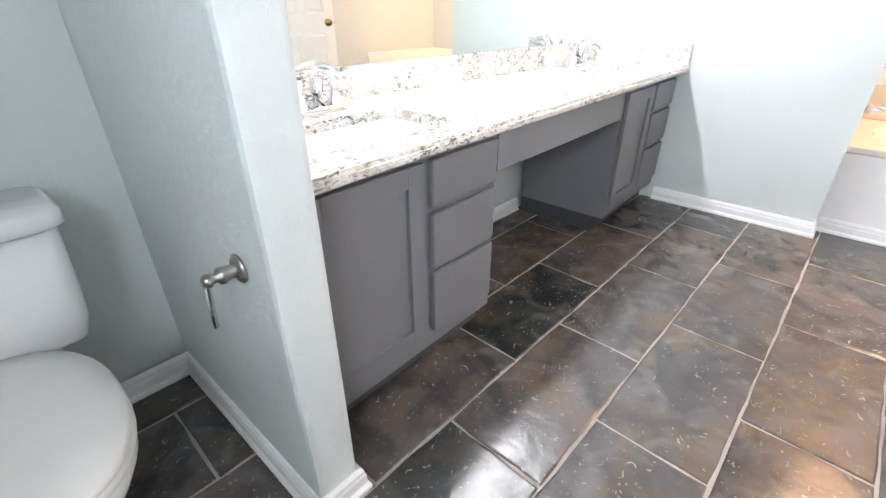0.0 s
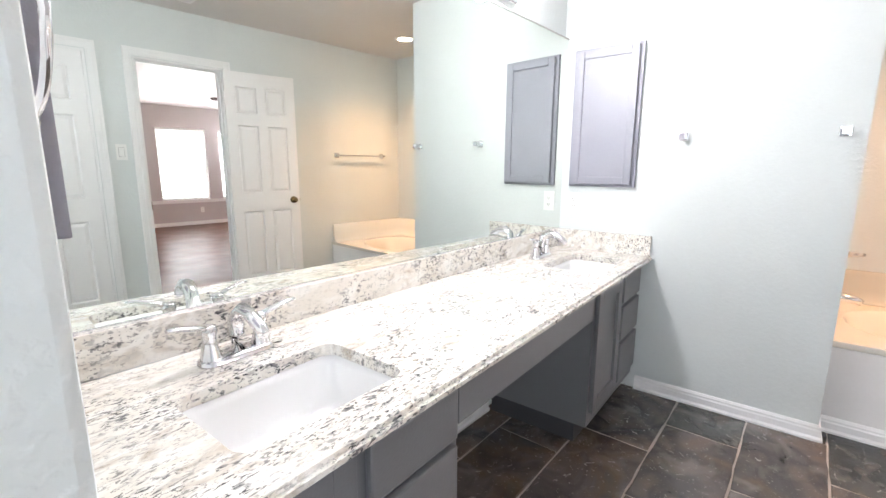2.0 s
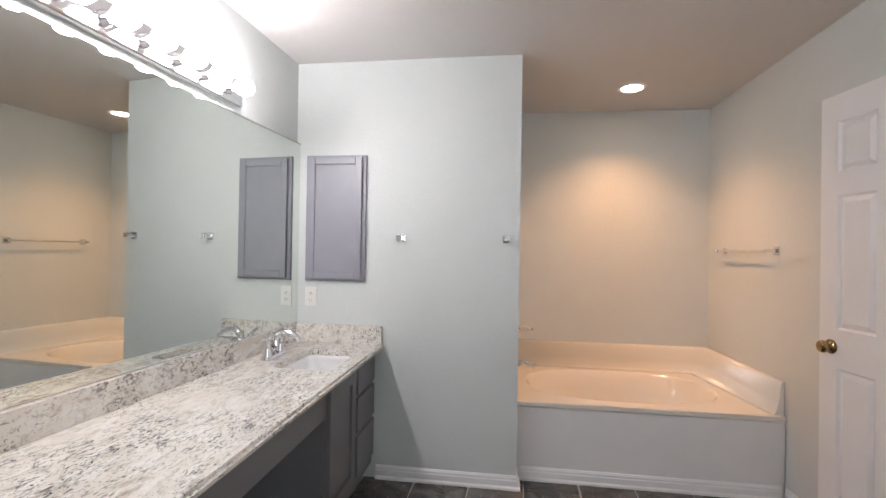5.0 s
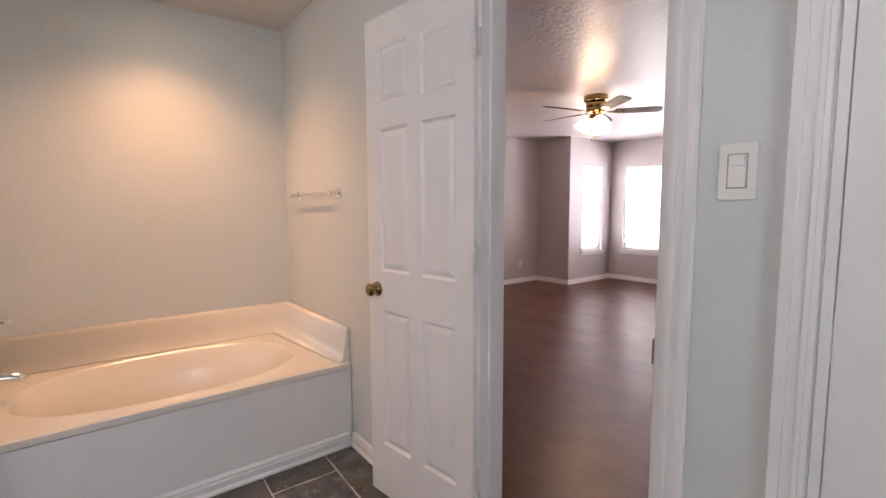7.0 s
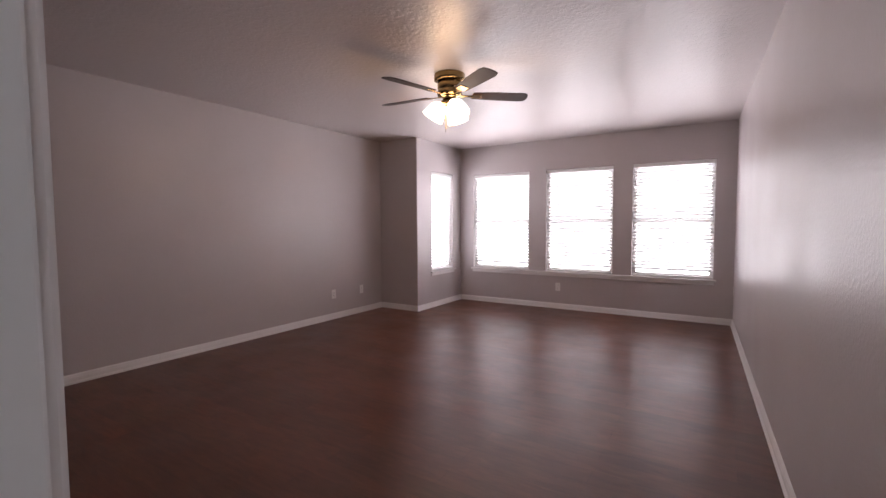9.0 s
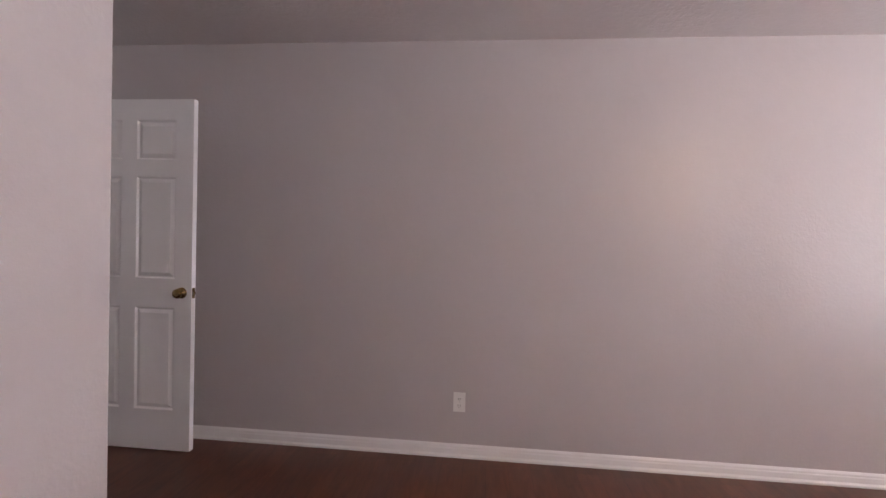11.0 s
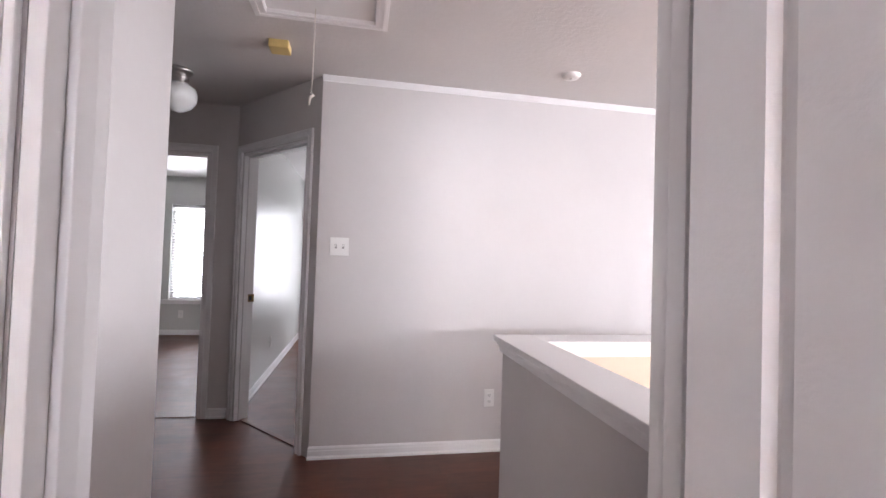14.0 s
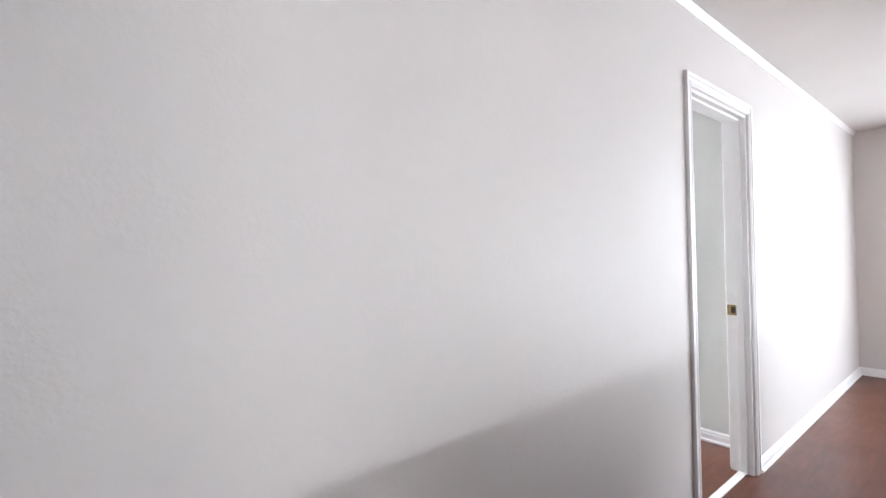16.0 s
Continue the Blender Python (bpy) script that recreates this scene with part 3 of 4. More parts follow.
CROWN = ((0, H - 0.001), (0.026, H - 0.001), (0.026, H - 0.007), (0.02, H - 0.012), (0.010, H - 0.026), (0.007, H - 0.03), (0.007, H - 0.036), (0, H - 0.036))
for p, q in (((8.9, 3.785), (2.25, 3.785)), ((1.705, 2.94), (1.705, 1.495))):
    moulding(CROWN, p, q, "slim white crown moulding under the ceiling", "trim")


def door_frame(name, o, y0, y1, label, at=None, head=2.045, faces=(1, 1), stop=None, strike=None):
    """Jambs, stops and casings on both faces of a doorway through a wall along x, from y0 to y1."""
    a, b = o[0], o[1]
    t = thing(name, label, "door frame", at=at)
    t["kind"] = "structure"
    j = 0.018
    for r in ((a + 0.0005, a + j, y0, y1, 0.0, head - j), (b - j, b - 0.0005, y0, y1, 0.0, head - j), (a + 0.0005, b - 0.0005, y0, y1, head - j, head - 0.0005)):
        part("jamb", boxes(r, bevel=0.002), TRIM, t)
    if stop is not None:
        part("stop", boxes((a + j, a + j + 0.011, stop - 0.018, stop + 0.018, 0, head - j), (b - j - 0.011, b - j, stop - 0.018, stop + 0.018, 0, head - j),
                           (a + j + 0.011, b - j - 0.011, stop - 0.018, stop + 0.018, head - j - 0.011, head - j), bevel=0.002), TRIM, t)
    for side, y in ((0, y0), (1, y1)):
        if not faces[side]:
            continue
        s = -1 if side == 0 else 1
        for w0, w1, d in ((0.003, 0.062, 0.011), (0.040, 0.060, 0.017), (0.012, 0.022, 0.015)):
            lo, hi = sorted((y + s * 0.0005, y + s * d))
            part("casing", boxes((a - w1, a - w0, lo, hi, 0.0, head + w1), (b + w0, b + w1, lo, hi, 0.0, head + w1), (a - w0, b + w0, lo, hi, head + w0, head + w1), bevel=0.002), TRIM, t)
    if strike is not None:
        sx, sy = strike
        lo, hi = (sx, sx + 0.003) if sx < (a + b) / 2 else (sx - 0.003, sx)
        st = part("strike_plate", boxes((lo, hi, sy - 0.03, sy + 0.03, 0.90, 0.96), bevel=0.001), BRASS, t, "aged brass strike plate")
        part("strike_hole", boxes((lo - 0.0006, hi + 0.0006, sy - 0.012, sy + 0.010, 0.912, 0.948)), DARKSLOT, st)
    return t


door_frame("door_frame", DOOR_B, -0.115, 0.0, "white painted frame of the bathroom doorway", stop=-0.055, strike=(DOOR_B[0] + 0.018, -0.025))
door_frame("door_frame", DOOR_C, -0.0575, 0.0, "white painted frame round the closet door", faces=(0, 1))
door_frame("door_frame", DOOR_E, 1.38, 1.495, "white painted frame of the bedroom doorway", stop=1.43, strike=(DOOR_E[0] + 0.018, 1.40))
door_frame("door_frame", DOOR_3, 4.57, 4.685, "white painted frame of the passage doorway", stop=4.62)
door_frame("door_frame", DOOR_4, 3.785, 3.9, "white painted frame of the far doorway", stop=3.83, strike=(DOOR_4[1] - 0.018, 3.868))
door_frame("door_frame", DOOR_2, -0.115, 0.0, "white painted frame in the angled wall", at=DG, stop=-0.05, strike=(DOOR_2[1] - 0.018, -0.09))
struct("threshold", boxes((DOOR_E[0] + 0.018, DOOR_E[1] - 0.018, 1.41, 1.45, 0.0005, 0.007), bevel=0.002), LAMINATE, "wooden transition strip in the bedroom doorway", "trim")
struct("threshold", boxes((DOOR_3[0] + 0.018, DOOR_3[1] - 0.018, 4.60, 4.65, 0.0005, 0.007), bevel=0.002), LAMINATE, "wooden transition strip in the passage doorway", "trim")
struct("threshold", boxes((DOOR_4[0] + 0.018, DOOR_4[1] - 0.018, 3.82, 3.86, 0.0005, 0.007), bevel=0.002), TRIM, "pale transition strip in the far doorway", "trim")
ob = struct("threshold", boxes((DOOR_2[0] + 0.018, DOOR_2[1] - 0.018, -0.08, -0.04, 0.0005, 0.007), bevel=0.002), LAMINATE, "wooden transition strip in the angled doorway", "trim")
ob.matrix_basis = DG


# ---------------------------------------------------------------- doors
def door_leaf_mesh(w, h=2.03, t=0.035):
    """Six moulded panels on both faces; hinge edge at x = 0, the leaf runs to x = w, y from -t to 0."""
    bm = bmesh.new()
    st, mu = 0.105, 0.095
    if w < 0.68:
        st, mu = 0.085, 0.075
    pw = (w - 2 * st - mu) / 2
    xs = (0, st, st + pw, st + pw + mu, w - st, w)
    zs = (0, 0.235, 0.83, 1.0, 1.585, 1.685, 1.91, h)
    for y, flip in ((0.0, False), (-t, True)):
        vs = [[bm.verts.new((x, y, z)) for z in zs] for x in xs]
        panels = []
        for i in range(5):
            for k in range(7):
                q = [vs[i][k], vs[i][k + 1], vs[i + 1][k + 1], vs[i + 1][k]]
                f = bm.faces.new(q[::-1] if flip else q)
                if i in (1, 3) and k in (1, 3, 5):
                    panels.append(f)
        bm.normal_update()
        for f in {f for col in vs for v in col for f in v.link_faces}:
            if (f.normal.y > 0) == flip:
                f.normal_flip()
        bm.normal_update()
        bmesh.ops.inset_individual(bm, faces=panels, thickness=0.012, depth=-0.011)
        bmesh.ops.inset_individual(bm, faces=panels, thickness=0.006, depth=0.0)
        bmesh.ops.inset_individual(bm, faces=panels, thickness=0.028, depth=0.009)
    for q in (((0, 0), (w, 0)), ((w, 0), (w, h)), ((w, h), (0, h)), ((0, h), (0, 0))):
        bm.faces.new([bm.verts.new(p) for p in ((q[0][0], -t, q[0][1]), (q[1][0], -t, q[1][1]), (q[1][0], 0, q[1][1]), (q[0][0], 0, q[0][1]))])
    return bm


def knob(parent, x, y, z, s):
    """A round brass knob standing out of a face along y by the sign s."""
    k = part("knob", lathe([(0.032, 0.0), (0.032, 0.004), (0.027, 0.008), (0.014, 0.012), (0.014, 0.018), (0.019, 0.023), (0.026, 0.030), (0.028, 0.038), (0.025, 0.047), (0.014, 0.053), (0, 0.054)], 24, "y"),
             BRASS, parent, "aged brass door knob", Matrix.Translation((x, y, z)) @ (Matrix() if s > 0 else Matrix.Rotation(math.pi, 4, "Z")))
    return k


def door(name, w, at, label, knob_side=(1, 1), hinge_y=0.004, hinges=(0.22, 1.02, 1.80), plates=False):
    t = thing(name, label, "door", at=at)
    part("leaf", door_leaf_mesh(w), DOORWHITE, t)
    if knob_side[0]:
        knob(t, w - 0.06, 0.0, 0.92, 1)
    if knob_side[1]:
        knob(t, w - 0.06, -0.035, 0.92, -1)
    la = part("latch", boxes((w - 0.0005, w + 0.002, -0.030, -0.006, 0.89, 0.95), bevel=0.001), BRASS, t, "brass latch plate")
    part("latch_bolt", boxes((w + 0.002, w + 0.010, -0.023, -0.012, 0.912, 0.928), bevel=0.002), BRASS, la)
    for z in hinges:
        hi = part("hinge", boxes((-0.003, 0.0, -0.033, 0.001, z - 0.045, z + 0.045), bevel=0.001), TRIM, t, "painted butt hinge")
        pin = [(0.0001, -0.050), (0.005, -0.049), (0.005, -0.046)]
        for k_ in range(5):
            a_ = -0.045 + 0.018 * k_
            pin += [(0.0075, a_ + 0.0008), (0.0075, a_ + 0.0172), (0.0062, a_ + 0.0176)]
        part("hinge_pin", lathe(pin + [(0.005, 0.046), (0.005, 0.049), (0.0001, 0.050)], 12, at=(-0.005, hinge_y + 0.002, z)), TRIM, hi)
        if plates:
            part("jamb_plate", boxes((-0.0135, -0.0105, -0.048, -0.008, z - 0.045, z + 0.045), bevel=0.001), PLASTIC, hi, "painted hinge plate on the jamb")
            for k_ in (-0.03, 0.0, 0.03):
                part("screw", lathe([(0.0045, 0.0), (0.004, -0.0008), (0.0, -0.001)], 10, "x", at=(-0.0135, -0.030, z + k_)), NICKEL, hi)
    return t


# bathroom door swung wide towards the tub; closet door shut; bedroom door open
door("door_1", 0.60, Matrix.Translation((-0.872, 0.022, 0.008)) @ pose(0, 0, 0, 0, 0, 7.5), "white six-panel bathroom door, standing wide open", (1, 0), hinges=(0.30, 1.085, 1.805), plates=True)
door("door_2", 0.59, Matrix.Translation((-1.805, -0.004, 0.008)) @ pose(0, 0, 0, 0, 0, 180) @ Matrix.Translation((0, 0.035, 0)), "white six-panel closet door, shut", (0, 0))
DEX, DEY = 2.978, 1.376
door("door_3", 0.79, Matrix.Translation((DEX, DEY, 0.008)) @ pose(0, 0, 0, 0, 0, -90), "white six-panel bedroom door, standing open")


# ---------------------------------------------------------------- windows with blinds
def window(name, w, z0, z1, at, label, blinds=True):
    """Local frame: x along the wall, y into the room from the inner face, z up; centre at x = 0. The wall is behind y = 0."""
    t = thing(name, label, "window", at=at)
    t["kind"] = "structure"
    h = w / 2
    fr = boxes((-h + 0.001, -h + 0.045, -0.10, -0.06, z0, z1), (h - 0.045, h - 0.001, -0.10, -0.06, z0, z1), (-h + 0.045, h - 0.045, -0.10, -0.06, z1 - 0.045, z1 - 0.001),
               (-h + 0.045, h - 0.045, -0.10, -0.06, z0 + 0.001, z0 + 0.05), (-h + 0.045, h - 0.045, -0.095, -0.065, (z0 + z1) / 2 - 0.02, (z0 + z1) / 2 + 0.02), bevel=0.003)
    part("window_frame", fr, TRIM, t)
    for a, b in ((z0 + 0.05, (z0 + z1) / 2 - 0.02), ((z0 + z1) / 2 + 0.02, z1 - 0.045)):
        p = part("pane", boxes((-h + 0.045, h - 0.045, -0.083, -0.079, a, b)), GLASS, t)
        p.visible_shadow = False
    if not blinds:
        return t
    part("blind_headrail", boxes((-h + 0.006, h - 0.006, -0.055, -0.006, z1 - 0.05, z1 - 0.004), bevel=0.004), SLAT, t)
    sl = boxes((-h + 0.008, h - 0.008, -0.024, 0.024, -0.0013, 0.0013))
    me = mesh_of("slat", sl, SLAT)
    n = int((z1 - z0 - 0.10) / 0.043)
    for i in range(n):
        part("slat", me, SLAT, t, at=pose(0, -0.031, z1 - 0.07 - i * 0.043, 36 + random.uniform(-2, 2), 0, random.uniform(-0.15, 0.15)))
    part("bottom_rail", boxes((-h + 0.008, h - 0.008, -0.052, -0.010, z0 + 0.012, z0 + 0.03), bevel=0.004), SLAT, t)
    for x in (-h * 0.6, h * 0.6):
        part("ladder_cord", boxes((x - 0.0015, x + 0.0015, -0.0335, -0.0315, z0 + 0.03, z1 - 0.05)), CORD, t)
    part("tilt_wand", tube([(-h + 0.07, -0.003, z1 - 0.05), (-h + 0.068, 0.0, z1 - 0.6)], 0.004, 6), PLASTIC, t)
    return t


GLASS = bpy.data.materials.new("window_glass")
GLASS.use_nodes = True
gb = GLASS.node_tree.nodes["Principled BSDF"]
gb.inputs["Transmission Weight"].default_value, gb.inputs["Roughness"].default_value, gb.inputs["IOR"].default_value = 1.0, 0.0, 1.1

WL = "white-framed window behind lowered white slatted blinds"
k = 0
for a, b in WINS:
    k += 1
    window(f"window_{k}", b - a, WZ0, WZ1, pose((a + b) / 2, -6.306, 0), WL)
    window_light("daylight", (a + b) / 2, -6.44, (WZ0 + WZ1) / 2, b - a, WZ1 - WZ0, (0, 1), DAYBED)
window("window_4", 0.60, WZ0, WZ1, pose(2.478, -5.76, 0, 0, 0, 90), "narrow white-framed window behind lowered slatted blinds")
window_light("daylight", 2.62, -5.76, (WZ0 + WZ1) / 2, 0.6, WZ1 - WZ0, (-1, 0), DAYBED)
for n_, a, b in ((5, -1.47, -0.52), (6, -0.36, 0.56)):
    window(f"window_{n_}", b - a, WZ0, WZ1, pose((a + b) / 2, 8.29, 0, 0, 0, 180), WL)
    window_light("daylight", (a + b) / 2, 8.42, (WZ0 + WZ1) / 2, b - a, WZ1 - WZ0, (0, -1), DAY * 1.3)
# lamps of two end room windows that stay out of view
window_light("daylight", 2.5, 8.42, 1.27, 0.9, 1.45, (0, -1), DAY * 0.7)
window_light("daylight", 5.9, 8.42, 1.27, 1.4, 1.45, (0, -1), DAY * 3.2)
# unseen loft windows, sized and placed to set the hall wall's shadow edge
window_light("daylight", 4.2, -3.12, 1.7, 1.2, 0.4, (0, 1), LOFT)
window_light("daylight", 5.55, -3.12, 1.7, 1.2, 0.4, (0, 1), LOFT)
# unseen end window, added as fill for the shaded part of the hall
window_light("daylight", 9.02, 1.25, 1.275, 3.1, 1.85, (-1, 0), LOFT * 0.18)
# bluish lamp for a bathroom window out of view
window_light("daylight", -3.66, 1.0, 1.6, 0.8, 0.9, (1, 0), DAY * 1.35, (0.82, 0.92, 1.0))
# frames out of view, added to fit the openings of the lamps above
for n_, x, z, w, h in ((7, 4.2, 1.5, 1.2, 1.9), (8, 5.55, 1.5, 1.2, 1.9)):
    window(f"window_{n_}", w, z, h, pose(x, -3.0, 0), "unseen white-framed window in the outer wall above the stairs", blinds=False)
window("window_9", 3.1, 0.35, 2.2, pose(8.9, 1.25, 0, 0, 0, 90), "unseen wide window added for fill light in the loft end wall", blinds=False)
window("window_10", 0.9, WZ0, WZ1, pose(2.5, 8.29, 0, 0, 0, 180), "white-framed window in the end room", blinds=False)
window("window_11", 1.4, WZ0, WZ1, pose(5.9, 8.29, 0, 0, 0, 180), "unseen white-framed window in the far room", blinds=False)
window("window_12", 0.8, 1.15, 2.05, pose(-3.55 + 0.04, 1.0, 0, 0, 0, 270), "unseen white-framed bathroom window", blinds=False)
glow_lamp("stair_lamp", (4.6, 1.9, -0.25), 14, WARM, 0.12)


def sill(name, x0, x1, y, label, at=None):
    t = struct(name, boxes((x0, x1, -0.05, 0.035, WZ0 - 0.022, WZ0 - 0.0005), (x0 + 0.02, x1 - 0.02, 0.0005, 0.014, WZ0 - 0.065, WZ0 - 0.023), bevel=0.003), TRIM, label, "trim")
    t.matrix_basis = at
    return t


sill("trim", -1.085, 2.27, 0, "long white window sill under three windows", pose(0, -6.306, 0))
sill("trim", -0.34, 0.34, 0, "short white window sill in the bay", pose(2.478, -5.76, 0, 0, 0, 90))
sill("trim", -1.05, 1.05, 0, "white window sill under two windows", pose(-0.455, 8.29, 0, 0, 0, 180))


# ---------------------------------------------------------------- bathroom: vanity
TOP = 0.775


def shaker(bm, x0, x1, y, z0, z1, rail=0.055, depth=0.018):
    """A framed door front facing -y: stiles, rails and a sunk panel in one mesh."""
    box(bm, x0, x0 + rail, y, y + depth, z0, z1, 0.002), box(bm, x1 - rail, x1, y, y + depth, z0, z1, 0.002)
    box(bm, x0 + rail, x1 - rail, y, y + depth, z1 - rail, z1, 0.002), box(bm, x0 + rail, x1 - rail, y, y + depth, z0, z0 + rail, 0.002)
    box(bm, x0 + rail, x1 - rail, y + 0.012, y + depth, z0 + rail, z1 - rail)
    return bm


def vanity_cabinet(x0, x1, door_x, drawer_x, label):
    t = thing("vanity_cabinet", label, "cabinet", "vanity cabinets")
    zt = TOP - 0.033
    for x in (x0, x1 - 0.016):
        part("side_panel", boxes((x, x + 0.016, 2.2775, 2.766, 0.09, zt), bevel=0.001), CABGREY, t)
    part("bottom_panel", boxes((x0 + 0.0165, x1 - 0.0165, 2.2775, 2.766, 0.09, 0.106), bevel=0.001), CABGREY, t)
    part("face_frame", boxes((x0 + 0.0165, x1 - 0.0165, 2.2775, 2.292, 0.1065, zt), bevel=0.001), CABGREY, t)
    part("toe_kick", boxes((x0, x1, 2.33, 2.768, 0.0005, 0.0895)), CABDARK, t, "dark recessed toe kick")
    part("cabinet_door", shaker(bmesh.new(), *door_x, 2.257, 0.155, 0.715), CABGREY, t)
    for z0, z1 in ((0.58, 0.715), (0.385, 0.56), (0.155, 0.365)):
        part("drawer", boxes((*drawer_x, 2.257, 2.2765, z0, z1), bevel=0.006), CABGREY, t)
    return t


vanity_cabinet(-2.443, -1.70, (-2.41, -2.045), (-2.01, -1.72), "grey painted vanity cabinet with drawers beside the partition")
vanity_cabinet(-0.71, -0.003, (-0.69, -0.355), (-0.325, -0.03), "grey painted vanity cabinet with drawers beside the tub wall")
ap = thing("vanity_apron", "grey painted drawer panel over the vanity knee space", "cabinet panel")
part("panel", boxes((-1.698, -0.712, 2.272, 2.292, 0.60, 0.738), bevel=0.003), CABGREY, ap)
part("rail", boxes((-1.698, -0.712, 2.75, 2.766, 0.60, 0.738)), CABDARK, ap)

SX = (-2.022, -0.40)
SY = {-2.022: 2.475, -0.40: 2.44}
ct = thing("countertop", "polished cream granite countertop with grey and black flecks", "countertop")
outer = [(-2.443, 2.215), (-0.002, 2.215), (-0.002, 2.766), (-2.443, 2.855)]
slab = holed_slab(outer, [rounded(x, SY[x], 0.40, 0.285, 0.04, 0) for x in SX], TOP - 0.032, TOP)
bmesh.ops.bevel(slab, geom=[e for e in slab.edges if abs(e.verts[0].co.y - 2.215) < 1e-4 and abs(e.verts[1].co.y - 2.215) < 1e-4 and abs(e.verts[0].co.z - e.verts[1].co.z) < 1e-4],
                offset=0.011, segments=4, affect="EDGES")
part("slab", slab, GRANITE, ct)
part("backsplash", boxes((-2.443, -0.0015, 2.746, 2.7675, TOP + 0.0005, 0.882), bevel=0.003), GRANITE, ct, at=SKEW)
part("side_splash", boxes((-0.0225, -0.0015, 2.225, 2.7455, TOP + 0.0005, 0.882), bevel=0.003), GRANITE, ct)


def sink(x, label, y=2.44):
    t = thing("sink", label, "sink", "bathroom sinks")
    z = TOP - 0.033
    lp = [rounded(x, y, 0.44, 0.325, 0.05, z), rounded(x, y, 0.395, 0.28, 0.042, z), rounded(x, y, 0.385, 0.27, 0.05, z - 0.02), rounded(x, y, 0.355, 0.24, 0.06, z - 0.10),
          rounded(x, y, 0.29, 0.18, 0.06, z - 0.125), rounded(x, y, 0.05, 0.05, 0.024, z - 0.13)]
    part("basin", loft(lp), PORCELAIN, t, "white porcelain undermount basin")
    part("drain", lathe([(0.0, 0.004), (0.012, 0.004), (0.014, 0.001), (0.022, 0.002), (0.023, -0.001)], 20, at=(x, y, z - 0.129)), CHROME, t)
    return t


def faucet(x, label, y=2.665):
    z = TOP + 0.0005
    t = thing("faucet", label, "faucet", "bathroom faucets", Matrix.Translation((x, y, z)) @ Matrix.Scale(1.22, 4) @ Matrix.Translation((-x, -y, -z)))
    part("base_plate", loft([rounded(x, y, 0.155, 0.052, 0.025, z), rounded(x, y, 0.155, 0.052, 0.025, z + 0.008), rounded(x, y, 0.14, 0.04, 0.019, z + 0.014)]), CHROME, t)
    spout = [(x, y, z + 0.012), (x, y, z + 0.05), (x, y - 0.008, z + 0.085), (x, y - 0.035, z + 0.105), (x, y - 0.07, z + 0.10), (x, y - 0.10, z + 0.082), (x, y - 0.112, z + 0.07)]
    part("spout", tube(spout, [0.019, 0.017, 0.0155, 0.015, 0.0135, 0.012, 0.0115], 14), CHROME, t)
    part("lift_rod", tube([(x, y + 0.018, z + 0.012), (x, y + 0.02, z + 0.075)], 0.0028, 8), CHROME, t)
    for s in (-1, 1):
        hx = x + s * 0.052
        h = part("handle", lathe([(0.021, 0.0), (0.018, 0.012), (0.013, 0.03), (0.012, 0.045), (0.016, 0.056), (0.014, 0.066), (0.0, 0.07)], 18, at=(hx, y, z + 0.012)), CHROME, t)
        part("lever", tube([(hx, y, z + 0.072), (hx + s * 0.025, y - 0.006, z + 0.082), (hx + s * 0.06, y - 0.012, z + 0.092), (hx + s * 0.078, y - 0.014, z + 0.094)], [0.011, 0.010, 0.0085, 0.006], 10, flat=0.55), CHROME, h)
    return t


for x, l1 in zip(SX, ("beside the partition", "beside the tub wall")):
    sink(x, f"white rectangular undermount sink {l1}", SY[x])
    faucet(x, f"chrome two-handle faucet on the granite counter, {l1}", 2.665 - 0.03 * x)

MSKEW = Matrix.Translation((0, 2.752, 0)) @ pose(0, 0, 0, 0, 0, -3.1) @ Matrix.Translation((0, -2.768, 0))
mir = thing("mirror", "wide frameless wall mirror above the vanity backsplash", "mirror", at=MSKEW)
part("glass", boxes((-2.441, -0.006, 2.762, 2.7765, 0.886, 1.945)), MIRROR, mir)
part("channel", boxes((-2.441, -0.004, 2.758, 2.7678, 0.8825, 0.8858)), CHROME, mir, "thin chrome bottom channel")
part("channel", boxes((-2.441, -0.004, 2.7585, 2.7678, 1.9452, 1.949)), NICKEL, mir, "thin dark top edge")

# light bar
vl = thing("vanity_light", "chrome eight-bulb bar light, switched on, above the mirror", "wall light", at=SKEW)
part("back_plate", boxes((-1.79, -0.585, 2.728, 2.768, 1.978, 2.095), bevel=0.008), CHROME, vl, "mirror-polished chrome bar")
bx = [-1.727 + 0.1475 * i for i in range(8)]
sock = mesh_of("socket", lathe([(0.0, 0.0), (0.026, 0.0), (0.026, 0.006), (0.021, 0.01), (0.021, 0.03), (0.017, 0.032), (0.0, 0.032)], 18, "y"), CHROME)
bulb = mesh_of("bulb", lathe([(0.013, 0.0), (0.016, 0.008), (0.032, 0.026), (0.040, 0.05), (0.034, 0.074), (0.018, 0.087), (0.0, 0.090)], 16, "y"), BULBGLOW)
for x in bx:
    s = part("socket", sock, CHROME, vl, at=Matrix.Translation((x, 2.728, 2.03)) @ Matrix.Rotation(math.pi, 4, "Z"))
    part("bulb", bulb, BULBGLOW, s, "lit round globe bulb", Matrix.Translation((0, 0.0325, 0)))


